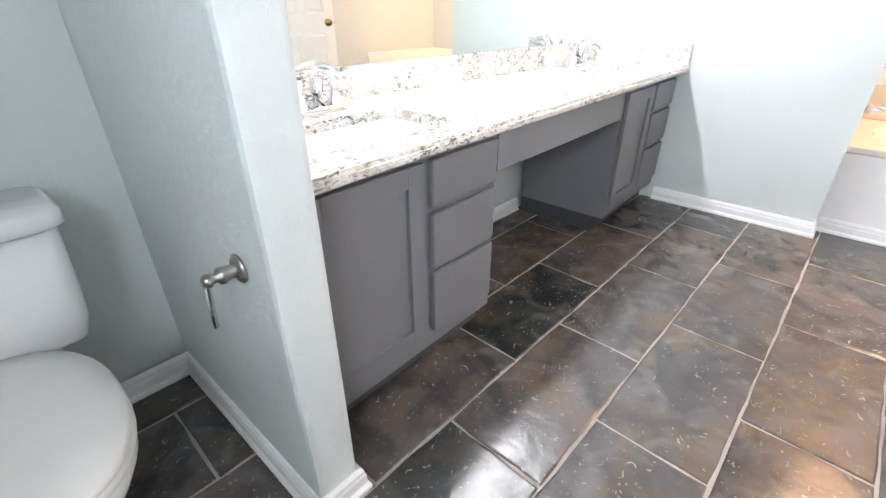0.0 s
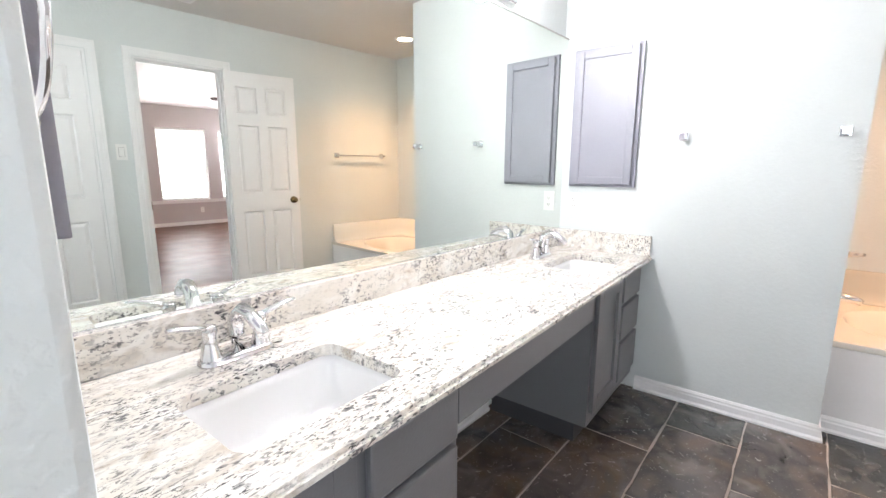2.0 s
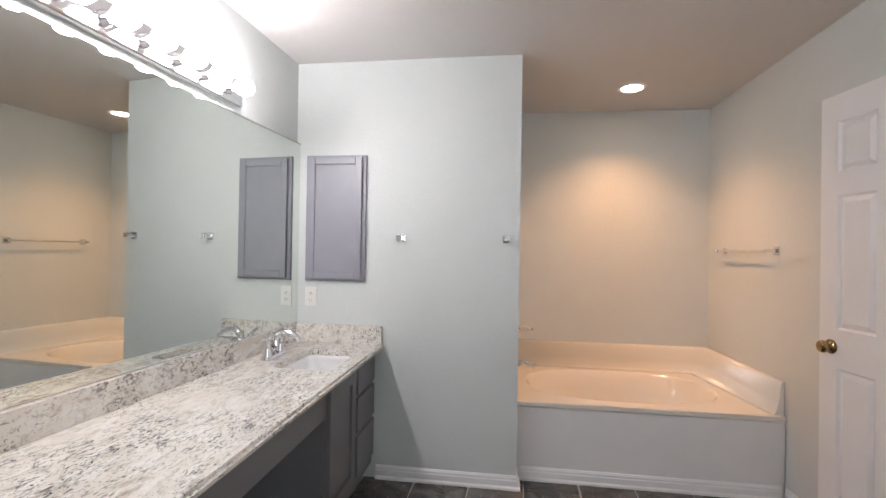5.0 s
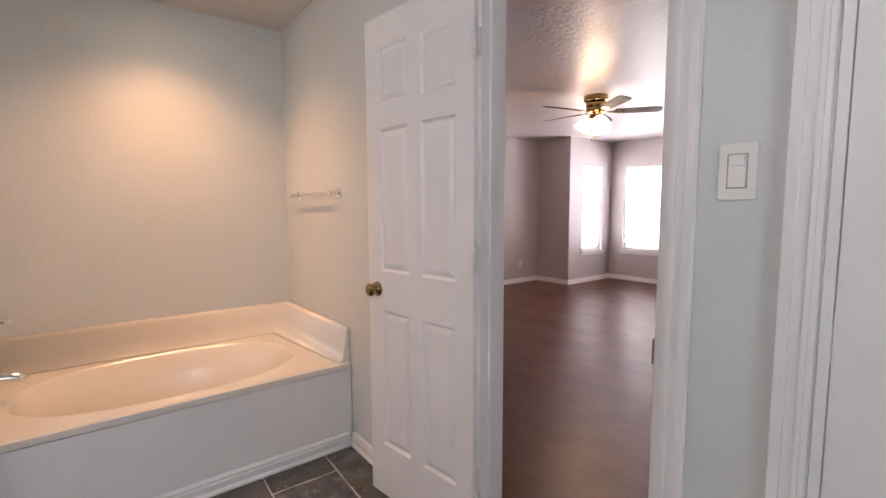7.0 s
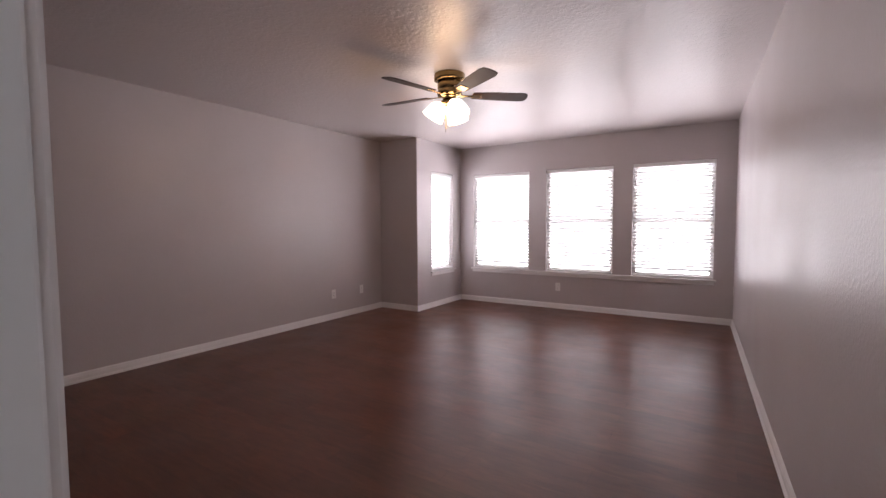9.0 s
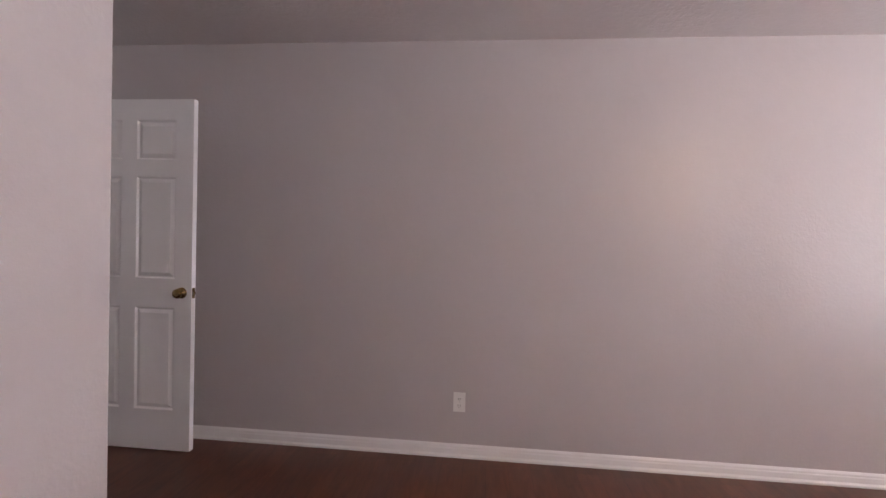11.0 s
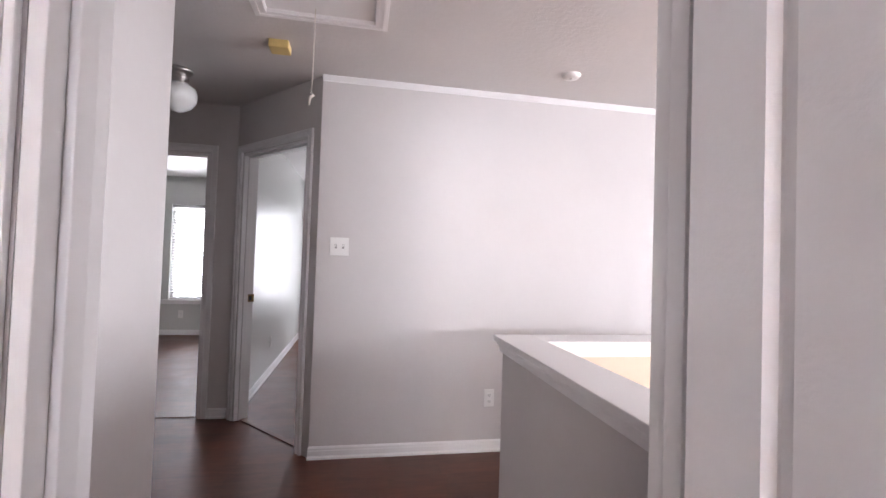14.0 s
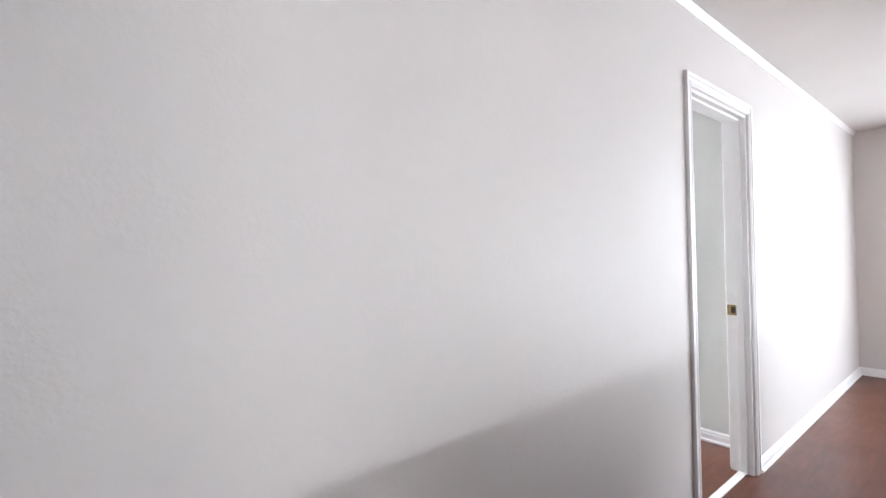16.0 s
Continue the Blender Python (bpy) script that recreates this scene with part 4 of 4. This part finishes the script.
def medicine_cabinet(at, label, deep=0.018):
    """Faces local -x; y from 0 to 0.365, z from 0 to 0.74."""
    t = thing("medicine_cabinet", label, "cabinet", "medicine cabinets", at=at)
    part("body", boxes((-0.018, -0.0005 + deep - 0.018, 0.0, 0.365, 0.0, 0.74), bevel=0.002), MEDGREY, t)
    bm = bmesh.new()
    for r in ((0.02, 0.06, 0.015, 0.725), (0.305, 0.345, 0.015, 0.725), (0.06, 0.305, 0.685, 0.725), (0.06, 0.305, 0.015, 0.055)):
        box(bm, -0.038, -0.0185, *r, bevel=0.003)
    box(bm, -0.030, -0.0185, 0.06, 0.305, 0.055, 0.685)
    part("cabinet_door", bm, MEDGREY, t)
    return t


medicine_cabinet(pose(0, 2.333, 1.136), "grey painted framed medicine cabinet on the wall beside the mirror")
medicine_cabinet(Matrix.Translation((-2.415, 2.75, 1.136)) @ pose(0, 0, 0, 0, 0, 180), "grey painted medicine cabinet on the partition wall", 0.047)


def post(name, at, label, cat="towel post"):
    """A square chrome wall post facing local -x."""
    t = thing(name, label, cat, "towel posts", at=at)
    part("rosette", boxes((-0.008, -0.0005, -0.021, 0.021, -0.021, 0.021), bevel=0.003), CHROME, t)
    part("arm", boxes((-0.055, -0.008, -0.011, 0.011, -0.011, 0.011), bevel=0.002), CHROME, t)
    part("cup", boxes((-0.068, -0.045, -0.016, 0.016, -0.016, 0.016), bevel=0.003), CHROME, t)
    return t


for y in (2.119, 1.517):
    post("towel_bar_post", pose(0, y, 1.395), "square chrome towel bar post without its bar")

tr = thing("towel_ring", "chrome towel ring turned up on the partition wall", "towel ring")
part("rosette", lathe([(0.022, 0.0), (0.022, 0.004), (0.012, 0.008), (0.009, 0.018), (0.011, 0.022), (0.0, 0.026)], 20, "x", at=(-2.4445, 2.26, 1.285)), CHROME, tr)
ringpts = [(-2.428 + 0.012 * math.sin(a / 2), 2.26 + 0.072 * math.sin(a), 1.36 - 0.072 * math.cos(a)) for a in [2 * math.pi * i / 36 for i in range(37)]]
part("ring", tube(ringpts, 0.0045, 8), CHROME, tr)


def wall_plate(name, at, w, label, kind):
    """A cover plate facing local -y, centred. kind: outlet, toggle, rocker or blank."""
    t = thing(name, label, "outlet" if kind == "outlet" else "switch", at=at)
    part("plate", boxes((-w / 2, w / 2, -0.006, -0.0005, -0.0575, 0.0575), bevel=0.0025), PLASTIC, t)
    gang = [0.0] if w < 0.1 else [-0.023, 0.023]
    for x in gang:
        if kind == "outlet":
            for z in (-0.02, 0.02):
                f = part("receptacle", boxes((x - 0.017, x + 0.017, -0.0085, -0.006, z - 0.014, z + 0.014), bevel=0.002), PLASTIC, t)
                part("slot", boxes((x - 0.008, x - 0.0055, -0.0088, -0.0084, z - 0.004, z + 0.006), (x + 0.0055, x + 0.008, -0.0088, -0.0084, z - 0.004, z + 0.006), (x - 0.002, x + 0.002, -0.0088, -0.0084, z - 0.011, z - 0.007)), DARKSLOT, f)
        elif kind == "rocker":
            # thin grey plate painted as the shaded gap round the rocker
            part("rocker_gap_shade", boxes((x - 0.0182, x + 0.0182, -0.0066, -0.006, -0.0347, 0.0347)), SLOTGREY, t)
            part("rocker", boxes((x - 0.0165, x + 0.0165, -0.009, -0.006, -0.033, 0.033), bevel=0.002), PLASTIC, t)
            part("rocker_top", boxes((x - 0.0145, x + 0.0145, -0.0115, -0.009, 0.010, 0.030), bevel=0.002), PLASTIC, t)
        else:
            tg = part("toggle_slot", boxes((x - 0.006, x + 0.006, -0.0068, -0.006, -0.013, 0.013)), SLOTGREY, t)
            part("toggle", boxes((x - 0.0042, x + 0.0042, -0.017, -0.0068, -0.001, 0.010), bevel=0.0015), PLASTIC, tg)
        for z in ((-0.0, ) if kind == "outlet" else (-0.046, 0.046)):
            part("screw", lathe([(0.0035, 0.0), (0.003, 0.0008), (0.0, 0.001)], 8, "y", at=(x, -0.0068 if kind == "outlet" else -0.0062, z)), NICKEL, t)
    return t


FACE = {"-y": 0, "+x": 90, "+y": 180, "-x": 270}


def plate_at(x, y, z, face):
    return pose(x, y, z, 0, 0, FACE[face])


wall_plate("outlet", plate_at(0, 2.666, 1.041, "-x"), 0.072, "white outlet plate on the wall beside the mirror", "outlet")
wall_plate("light_switch", plate_at(-1.642, 0, 1.342, "+y"), 0.070, "white rocker light switch beside the bathroom door", "rocker")

# tub
tub = thing("bathtub", "cream acrylic bathtub built in behind a painted front panel", "bathtub")
DK = 0.455
orim = [(0.135, 0.004), (1.056, 0.004), (1.056, 1.44), (0.135, 1.44)]
cx, cy = 0.565, 0.775
deck = holed_slab(orim, [oval(cx, cy, 0.36, 0.595, 0)], DK - 0.03, DK)
part("deck", deck, ACRYLIC, tub)
part("basin", loft([oval(cx, cy, 0.36, 0.595, DK), oval(cx, cy, 0.345, 0.58, DK - 0.012), oval(cx, cy, 0.30, 0.55, DK - 0.12), oval(cx, cy, 0.27, 0.50, DK - 0.26), oval(cx, cy, 0.22, 0.44, DK - 0.33), oval(cx, cy, 0.10, 0.3, DK - 0.345)]), ACRYLIC, tub)
part("rim", boxes((0.118, 0.1345, 0.004, 1.44, DK - 0.03, DK), bevel=0.004), ACRYLIC, tub)
FLANGE = ((0.0, DK + 0.0005), (0.105, DK + 0.0005), (0.086, DK + 0.005), (0.066, DK + 0.022), (0.046, DK + 0.075), (0.030, 0.618), (0.022, 0.632), (0.010, 0.638), (0.0, 0.638))
fl = loft([[(0.1362, 0.004 + d * 0.6, z) for d, z in FLANGE], [(1.056 - d, 0.004 + d * 1.5, z) for d, z in FLANGE], [(1.056 - d, 1.44, z) for d, z in FLANGE]])
fl.faces.new([v for v in fl.verts][:len(FLANGE)][::-1])
bmesh.ops.recalc_face_normals(fl, faces=fl.faces)
for f in fl.faces:
    f.smooth = len(f.verts) == 4
part("wall_flange", fl, ACRYLIC, tub, "raised cream flange sloping up to the walls")
part("front_panel", boxes((0.125, 0.134, 0.004, 1.44, 0.001, DK - 0.034)), TRIM, tub, "white painted front panel with a trim strip")
part("drain", lathe([(0.0, 0.004), (0.024, 0.004), (0.028, 0.0)], 18, at=(cx, 1.05, DK - 0.343)), CHROME, tub)
sp = thing("tub_spout", "chrome tub spout on the alcove wall", "faucet")
part("spout", tube([(0.58, 1.4435, 0.565), (0.58, 1.39, 0.565), (0.58, 1.33, 0.558), (0.58, 1.305, 0.545)], [0.028, 0.027, 0.024, 0.02], 14, flat=0.9), CHROME, sp)
part("escutcheon", lathe([(0.036, 0.0), (0.034, -0.006), (0.028, -0.01)], 20, "y", at=(0.58, 1.4435, 0.565)), CHROME, sp)
tv = thing("tub_valve", "chrome tub valve handle on the alcove wall", "faucet")
part("escutcheon", lathe([(0.062, 0.0), (0.06, -0.006), (0.03, -0.012), (0.022, -0.04), (0.0, -0.045)], 24, "y", at=(0.58, 1.4435, 0.80)), CHROME, tv)
part("lever", tube([(0.58, 1.40, 0.80), (0.58, 1.375, 0.80), (0.55, 1.35, 0.805), (0.52, 1.335, 0.81)], [0.015, 0.015, 0.012, 0.008], 10), CHROME, tv)

tb = thing("towel_bar", "chrome towel bar on the wall over the tub", "towel bar")
for x in (0.215, 0.80):
    part("post", boxes((x - 0.025, x + 0.025, 0.0005, 0.010, 1.330, 1.380), (x - 0.010, x + 0.010, 0.008, 0.07, 1.345, 1.365), bevel=0.002), CHROME, tb)
part("bar", boxes((0.226, 0.789, 0.048, 0.062, 1.348, 1.362), bevel=0.003), CHROME, tb)

dl = thing("downlight", "lit recessed ceiling downlight over the bathtub", "ceiling light")
part("trim_ring", lathe([(0.095, -0.0005), (0.095, -0.004), (0.085, -0.008), (0.07, -0.006), (0.068, -0.0005)], 32, at=(0.57, 0.70, H)), TRIM, dl)
part("lens", lathe([(0.069, -0.003), (0.05, -0.005), (0.0, -0.006)], 32, at=(0.57, 0.70, H)), DOWNGLOW, dl, "glowing lens")
lamp = new("downlight_lamp", bpy.data.lights.new("downlight_lamp", "SPOT"))
lamp.data.energy, lamp.data.color, lamp.data.spot_size, lamp.data.spot_blend, lamp.data.shadow_soft_size = 118, (1.0, 0.55, 0.28), radians(126), 1.0, 0.06
lamp.matrix_world = look((0.57, 0.70, H - 0.015), (0.57, 0.70, 0))

vent = thing("ceiling_vent", "white louvred ceiling vent near the doors", "vent")
part("frame", boxes((-1.41, -1.15, 0.27, 0.285, H - 0.012, H - 0.0005), (-1.41, -1.15, 0.385, 0.40, H - 0.012, H - 0.0005), (-1.41, -1.395, 0.285, 0.385, H - 0.012, H - 0.0005), (-1.165, -1.15, 0.285, 0.385, H - 0.012, H - 0.0005), bevel=0.002), TRIM, vent)
sl = mesh_of("slat", boxes((-1.394, -1.166, -0.011, 0.011, -0.001, 0.001)), TRIM)
for i in range(4):
    part("slat", sl, TRIM, vent, at=Matrix.Translation((0, 0.300 + i * 0.022, H - 0.009)) @ pose(0, 0, 0, 35))
part("backing", boxes((-1.394, -1.166, 0.286, 0.384, H - 0.0022, H - 0.0006)), DARKSLOT, vent)

# toilet
to = thing("toilet", "white two-piece toilet with closed lid against the wall", "toilet", at=pose(0.042, 0.08, 0))
TX = -3.0
part("tank", loft([rounded(TX, 2.665, 0.40, 0.165, 0.035, 0.385), rounded(TX, 2.66, 0.43, 0.185, 0.04, 0.44), rounded(TX, 2.655, 0.455, 0.20, 0.04, 0.665)]), PORCELAIN, to)
part("tank_lid", loft([rounded(TX, 2.652, 0.455, 0.20, 0.04, 0.666), rounded(TX, 2.652, 0.485, 0.222, 0.045, 0.672), rounded(TX, 2.652, 0.485, 0.222, 0.045, 0.70), rounded(TX, 2.652, 0.46, 0.20, 0.04, 0.71)]), PORCELAIN, to)
part("flush_lever", tube([(TX - 0.15, 2.55, 0.605), (TX - 0.15, 2.535, 0.605), (TX - 0.10, 2.53, 0.60)], 0.007, 8), CHROME, to)
part("bowl", loft([oval(TX, 2.40, 0.11, 0.22, 0.001, 40), oval(TX, 2.40, 0.105, 0.21, 0.08), oval(TX, 2.38, 0.12, 0.22, 0.2), oval(TX, 2.335, 0.165, 0.24, 0.31), oval(TX, 2.32, 0.185, 0.255, 0.365), oval(TX, 2.32, 0.18, 0.25, 0.382)]), PORCELAIN, to)
part("shelf", boxes((TX - 0.12, TX + 0.12, 2.5, 2.735, 0.20, 0.384), bevel=0.03), PORCELAIN, to)
part("seat", loft([oval(TX, 2.325, 0.188, 0.255, 0.3825), oval(TX, 2.325, 0.192, 0.258, 0.39), oval(TX, 2.325, 0.188, 0.255, 0.4)]), PLASTIC, to)
part("lid", loft([oval(TX, 2.325, 0.187, 0.253, 0.401), oval(TX, 2.325, 0.191, 0.257, 0.408), oval(TX, 2.325, 0.185, 0.25, 0.418), oval(TX, 2.325, 0.12, 0.18, 0.424)]), PLASTIC, to)
for s in (-1, 1):
    part("seat_hinge", boxes((TX + s * 0.08 - 0.02, TX + s * 0.08 + 0.02, 2.53, 2.56, 0.3845, 0.41), bevel=0.006), PLASTIC, to)

tp = thing("toilet_paper_holder", "empty brushed nickel toilet paper holder on the partition", "holder")
TY, TZ = 2.232, 0.648
part("rosette", lathe([(0.0, -0.001), (0.028, -0.001), (0.029, -0.005), (0.024, -0.009), (0.016, -0.012)], 20, "x", at=(-2.5505, TY, TZ)), NICKEL, tp)
part("post", lathe([(r_ * 0.8, h_ * 0.8) for r_, h_ in ((0.020, -0.010), (0.0155, -0.018), (0.0165, -0.030), (0.0205, -0.042), (0.0195, -0.050), (0.011, -0.056), (0.010, -0.064), (0.0155, -0.070), (0.0165, -0.078), (0.011, -0.085), (0.0, -0.087))], 20, "x", at=(-2.5505, TY, TZ)), NICKEL, tp, "flared nickel post")
part("roller_arm", tube([(-2.611, TY, TZ), (-2.611, TY + 0.004, TZ - 0.012), (-2.611, TY + 0.018, TZ - 0.065), (-2.609, TY + 0.03, TZ - 0.115)], [0.005, 0.006, 0.006, 0.0055], 10), CHROME, tp, "bare hanging roller arm")


# ---------------------------------------------------------------- bedroom
fan = thing("ceiling_fan", "brass ceiling fan with five dark blades and lit glass shades", "ceiling fan")
FX, FY = 0.76, -3.15
part("canopy", lathe([(0.0, 0.0), (0.122, -0.0005), (0.125, -0.008), (0.118, -0.016), (0.125, -0.024), (0.125, -0.048), (0.112, -0.056), (0.0, -0.057)], 32, at=(FX, FY, H - 0.0005)), BRASS, fan, "polished brass ceiling canopy")
part("motor_housing", lathe([(0.0, -0.058), (0.09, -0.058), (0.098, -0.064), (0.098, -0.12), (0.09, -0.13), (0.10, -0.138), (0.10, -0.162), (0.07, -0.175), (0.055, -0.18), (0.055, -0.205), (0.075, -0.215), (0.078, -0.235), (0.05, -0.25), (0.0, -0.255)], 32, at=(FX, FY, H - 0.0005)), BRASS, fan, "polished brass motor housing")
blade_bm = bmesh.new()
outl = [(0.19, -0.052), (0.34, -0.062), (0.58, -0.070), (0.63, -0.058), (0.642, -0.03), (0.645, 0.0), (0.642, 0.03), (0.63, 0.058), (0.58, 0.070), (0.34, 0.062), (0.19, 0.052)]
bf = blade_bm.faces.new([blade_bm.verts.new((x, y, 0)) for x, y in outl])
got = bmesh.ops.extrude_face_region(blade_bm, geom=[bf])
for v in got["geom"]:
    if isinstance(v, bmesh.types.BMVert):
        v.co.z += 0.006
bmesh.ops.recalc_face_normals(blade_bm, faces=blade_bm.faces)
blade_me = mesh_of("blade", blade_bm, WALNUT)
arm_me = mesh_of("blade_arm", boxes((0.085, 0.20, -0.014, 0.014, -0.007, -0.0005), (0.18, 0.26, -0.035, 0.035, -0.006, -0.0005), bevel=0.002), BRASS)
for i in range(5):
    a = 3.5 + 72 * i
    b = part("blade", blade_me, WALNUT, fan, at=pose(FX, FY, H - 0.165, 0, 0, a) @ pose(0, 0, 0, -11))
    part("blade_arm", arm_me, BRASS, b)
shade = [(0.024, 0.0), (0.045, -0.014), (0.068, -0.05), (0.078, -0.09), (0.090, -0.135), (0.082, -0.131), (0.0, -0.11)]
for i in range(3):
    a = radians(30 + 120 * i)
    m = Matrix.Translation((FX + 0.068 * math.cos(a), FY + 0.068 * math.sin(a), H - 0.228)) @ Matrix.Rotation(a, 4, "Z") @ Matrix.Rotation(radians(-32), 4, "Y")
    part("shade", lathe(shade, 20), FANGLOW, fan, "lit frosted glass tulip shade", m)
part("pull_chain", tube([(FX + 0.02, FY + 0.03, H - 0.25), (FX + 0.02, FY + 0.03, H - 0.46)], 0.0022, 6), BRASS, fan)
glow_lamp("fan_lamp", (FX, FY, H - 0.42), 20, (1.0, 0.62, 0.30), 0.1)

for y in (-0.962, -4.13, -4.655):
    wall_plate("outlet", plate_at(3.14, y, 0.325, "-x"), 0.07, "white wall outlet low on the grey wall", "outlet")
wall_plate("outlet", plate_at(0.857, -6.306, 0.315, "+y"), 0.07, "white wall outlet under the windows", "outlet")
wall_plate("outlet", plate_at(-1.267, -6.2, 0.42, "+x"), 0.07, "white cable plate on the wall beside the windows", "outlet")
wall_plate("light_switch", plate_at(2.028, 1.38, 1.337, "-y"), 0.075, "white toggle light switch beside the bedroom door", "toggle")

# ---------------------------------------------------------------- hall
wall_plate("light_switch", plate_at(2.392, 3.785, 1.34, "-y"), 0.118, "white double toggle switch on the hall wall", "toggle")
wall_plate("outlet", plate_at(3.415, 3.785, 0.355, "-y"), 0.07, "white wall outlet low on the hall wall", "outlet")
wall_plate("light_switch", plate_at(6.1, 4.48, 1.33, "-x"), 0.07, "white switch inside the far doorway", "toggle")
wall_plate("outlet", plate_at(-0.17, 8.29, 0.315, "-y"), 0.07, "white wall outlet under the end room windows", "outlet")

wall_plate("outlet", plate_at(1.6, 5.9, 0.34, "+x"), 0.07, "white wall outlet low in the angled doorway room", "outlet")

gl = thing("globe_light", "unlit white schoolhouse globe light with a nickel base", "ceiling light")
part("base", lathe([(0.0, 0.0), (0.075, -0.0005), (0.078, -0.012), (0.06, -0.03), (0.05, -0.035), (0.055, -0.05), (0.055, -0.07), (0.03, -0.08), (0.03, -0.10), (0.0, -0.101)], 28, at=(1.35, 3.93, H - 0.0005)), NICKEL, gl, "brushed nickel base")
part("globe", lathe([(0.03, -0.085), (0.065, -0.094), (0.098, -0.122), (0.109, -0.162), (0.102, -0.203), (0.076, -0.240), (0.036, -0.263), (0.018, -0.270), (0.0, -0.271)], 28, at=(1.35, 3.93, H - 0.0005)), FROST, gl, "white opal glass globe")

ah = thing("attic_hatch", "white framed attic access panel in the hall ceiling", "hatch")
X0, X1, Y0, Y1 = 1.99, 2.62, 2.0, 3.11
for w0, w1, d in ((0.0, 0.065, 0.014), (0.012, 0.028, 0.02), (0.045, 0.062, 0.022)):
    part("trim", boxes((X0 + w0, X0 + w1, Y0 + w0, Y1 - w0, H - d, H - 0.0005), (X1 - w1, X1 - w0, Y0 + w0, Y1 - w0, H - d, H - 0.0005), (X0 + w1, X1 - w1, Y0 + w0, Y0 + w1, H - d, H - 0.0005), (X0 + w1, X1 - w1, Y1 - w1, Y1 - w0, H - d, H - 0.0005), bevel=0.002), TRIM, ah)
part("panel", boxes((X0 + 0.066, X1 - 0.066, Y0 + 0.066, Y1 - 0.066, H - 0.005, H - 0.0005)), TRIM, ah)
pc = part("pull_cord", tube([(2.28, 3.0, H - 0.005), (2.279, 3.0, 2.1), (2.275, 3.002, 2.03)], 0.0025, 6), CORD, ah, "knotted cotton pull cord")
part("knot", tube([(2.276, 3.0, 2.035), (2.286, 3.0, 2.022), (2.27, 3.0, 2.01), (2.268, 3.0, 1.975)], [0.006, 0.008, 0.008, 0.004], 8), CORD, pc)
sb = thing("detector", "yellowed square detector box on the hall ceiling", "smoke detector")
part("housing", boxes((2.0, 2.105, 3.35, 3.45, H - 0.045, H - 0.0005), bevel=0.006), AGED, sb)
part("grille", boxes((2.02, 2.085, 3.349, 3.3502, H - 0.03, H - 0.012)), AGED, sb)
sd = thing("smoke_detector", "round white smoke detector on the hall ceiling", "smoke detector")
part("housing", lathe([(0.055, -0.0005), (0.055, -0.008), (0.045, -0.02), (0.025, -0.024), (0.0, -0.024)], 28, at=(3.755, 3.38, H)), PLASTIC, sd)
part("test_button", lathe([(0.012, -0.024), (0.011, -0.027), (0.0, -0.027)], 14, at=(3.755, 3.38, H)), FROST, sd)

rl = thing("room_light", "cream glass ceiling light on a metal stem in the end room", "ceiling light")
part("base", lathe([(0.0, 0.0), (0.07, -0.0005), (0.07, -0.03), (0.03, -0.05), (0.03, -0.12), (0.06, -0.14), (0.0, -0.15)], 24, at=(-0.2, 6.4, H - 0.0005)), NICKEL, rl)
part("shade", lathe([(0.05, -0.13), (0.12, -0.16), (0.135, -0.23), (0.12, -0.27), (0.0, -0.29)], 24, at=(-0.2, 6.4, H)), CREAMGLASS, rl, "cream glass drum shade")
part("finial", lathe([(0.012, -0.29), (0.016, -0.30), (0.0, -0.325)], 14, at=(-0.2, 6.4, H)), BRASS, rl)

# ---------------------------------------------------------------- slate floor
fb = struct("floor_bathroom", boxes((-3.55, 1.06, -0.06, 2.77, -0.1, -0.0008)), GROUT, "slate tile floor with pale sanded grout joints", "floor")
TW, TL = 0.3075, 0.615
OFF = (-0.338, -0.015, -0.31, -0.04, -0.342, -0.017, -0.31, -0.59, -0.24, -0.55)
variants = []
for v in range(10):
    bm = bmesh.new()
    hw_, hl = TW / 2 - 0.0038, TL / 2 - 0.0038
    n = 8
    ring = []
    for (ax, ay), (bx_, by_) in (((-hl, -hw_), (hl, -hw_)), ((hl, -hw_), (hl, hw_)), ((hl, hw_), (-hl, hw_)), ((-hl, hw_), (-hl, -hw_))):
        m_ = n if ax != bx_ else n // 2
        for i in range(m_):
            f_ = i / m_
            ring.append((ax + (bx_ - ax) * f_ + random.uniform(-0.0028, 0.0028), ay + (by_ - ay) * f_ + random.uniform(-0.0028, 0.0028)))
    lp = [[(x, y, -0.006) for x, y in ring], [(x, y, 0.0005 + random.uniform(-0.0006, 0.0006)) for x, y in ring], [(x * 0.982, y * 0.968, 0.0022 + random.uniform(-0.0006, 0.0006)) for x, y in ring]]
    bm = loft(lp)
    for f in bm.faces:
        f.smooth = False
    variants.append(mesh_of("tile", bm, SLATE))
GRID = Matrix.Translation((-0.9, 1.43, 0)) @ pose(0, 0, 0, 0, 0, -1.7) @ Matrix.Translation((0.9, -1.43, 0))
for r in range(10):
    y0 = 1.43 - 0.3075 * (5 - r) - 0.0
    x = OFF[r] - TL * 6
    while x < 0.2 + TL:
        cx_, cy_ = x + TL / 2, y0 + TW / 2
        if cx_ - TL / 2 > -3.6 and cx_ - TL / 2 < 0.11 and cy_ < 2.9 and cy_ > -0.1:
            part("tile", random.choice(variants), SLATE, fb, at=GRID @ Matrix.Translation((cx_, cy_, 0)) @ pose(0, 0, 0, random.uniform(-0.12, 0.12), random.uniform(-0.12, 0.12), random.choice((0, 180))))
        x += TL
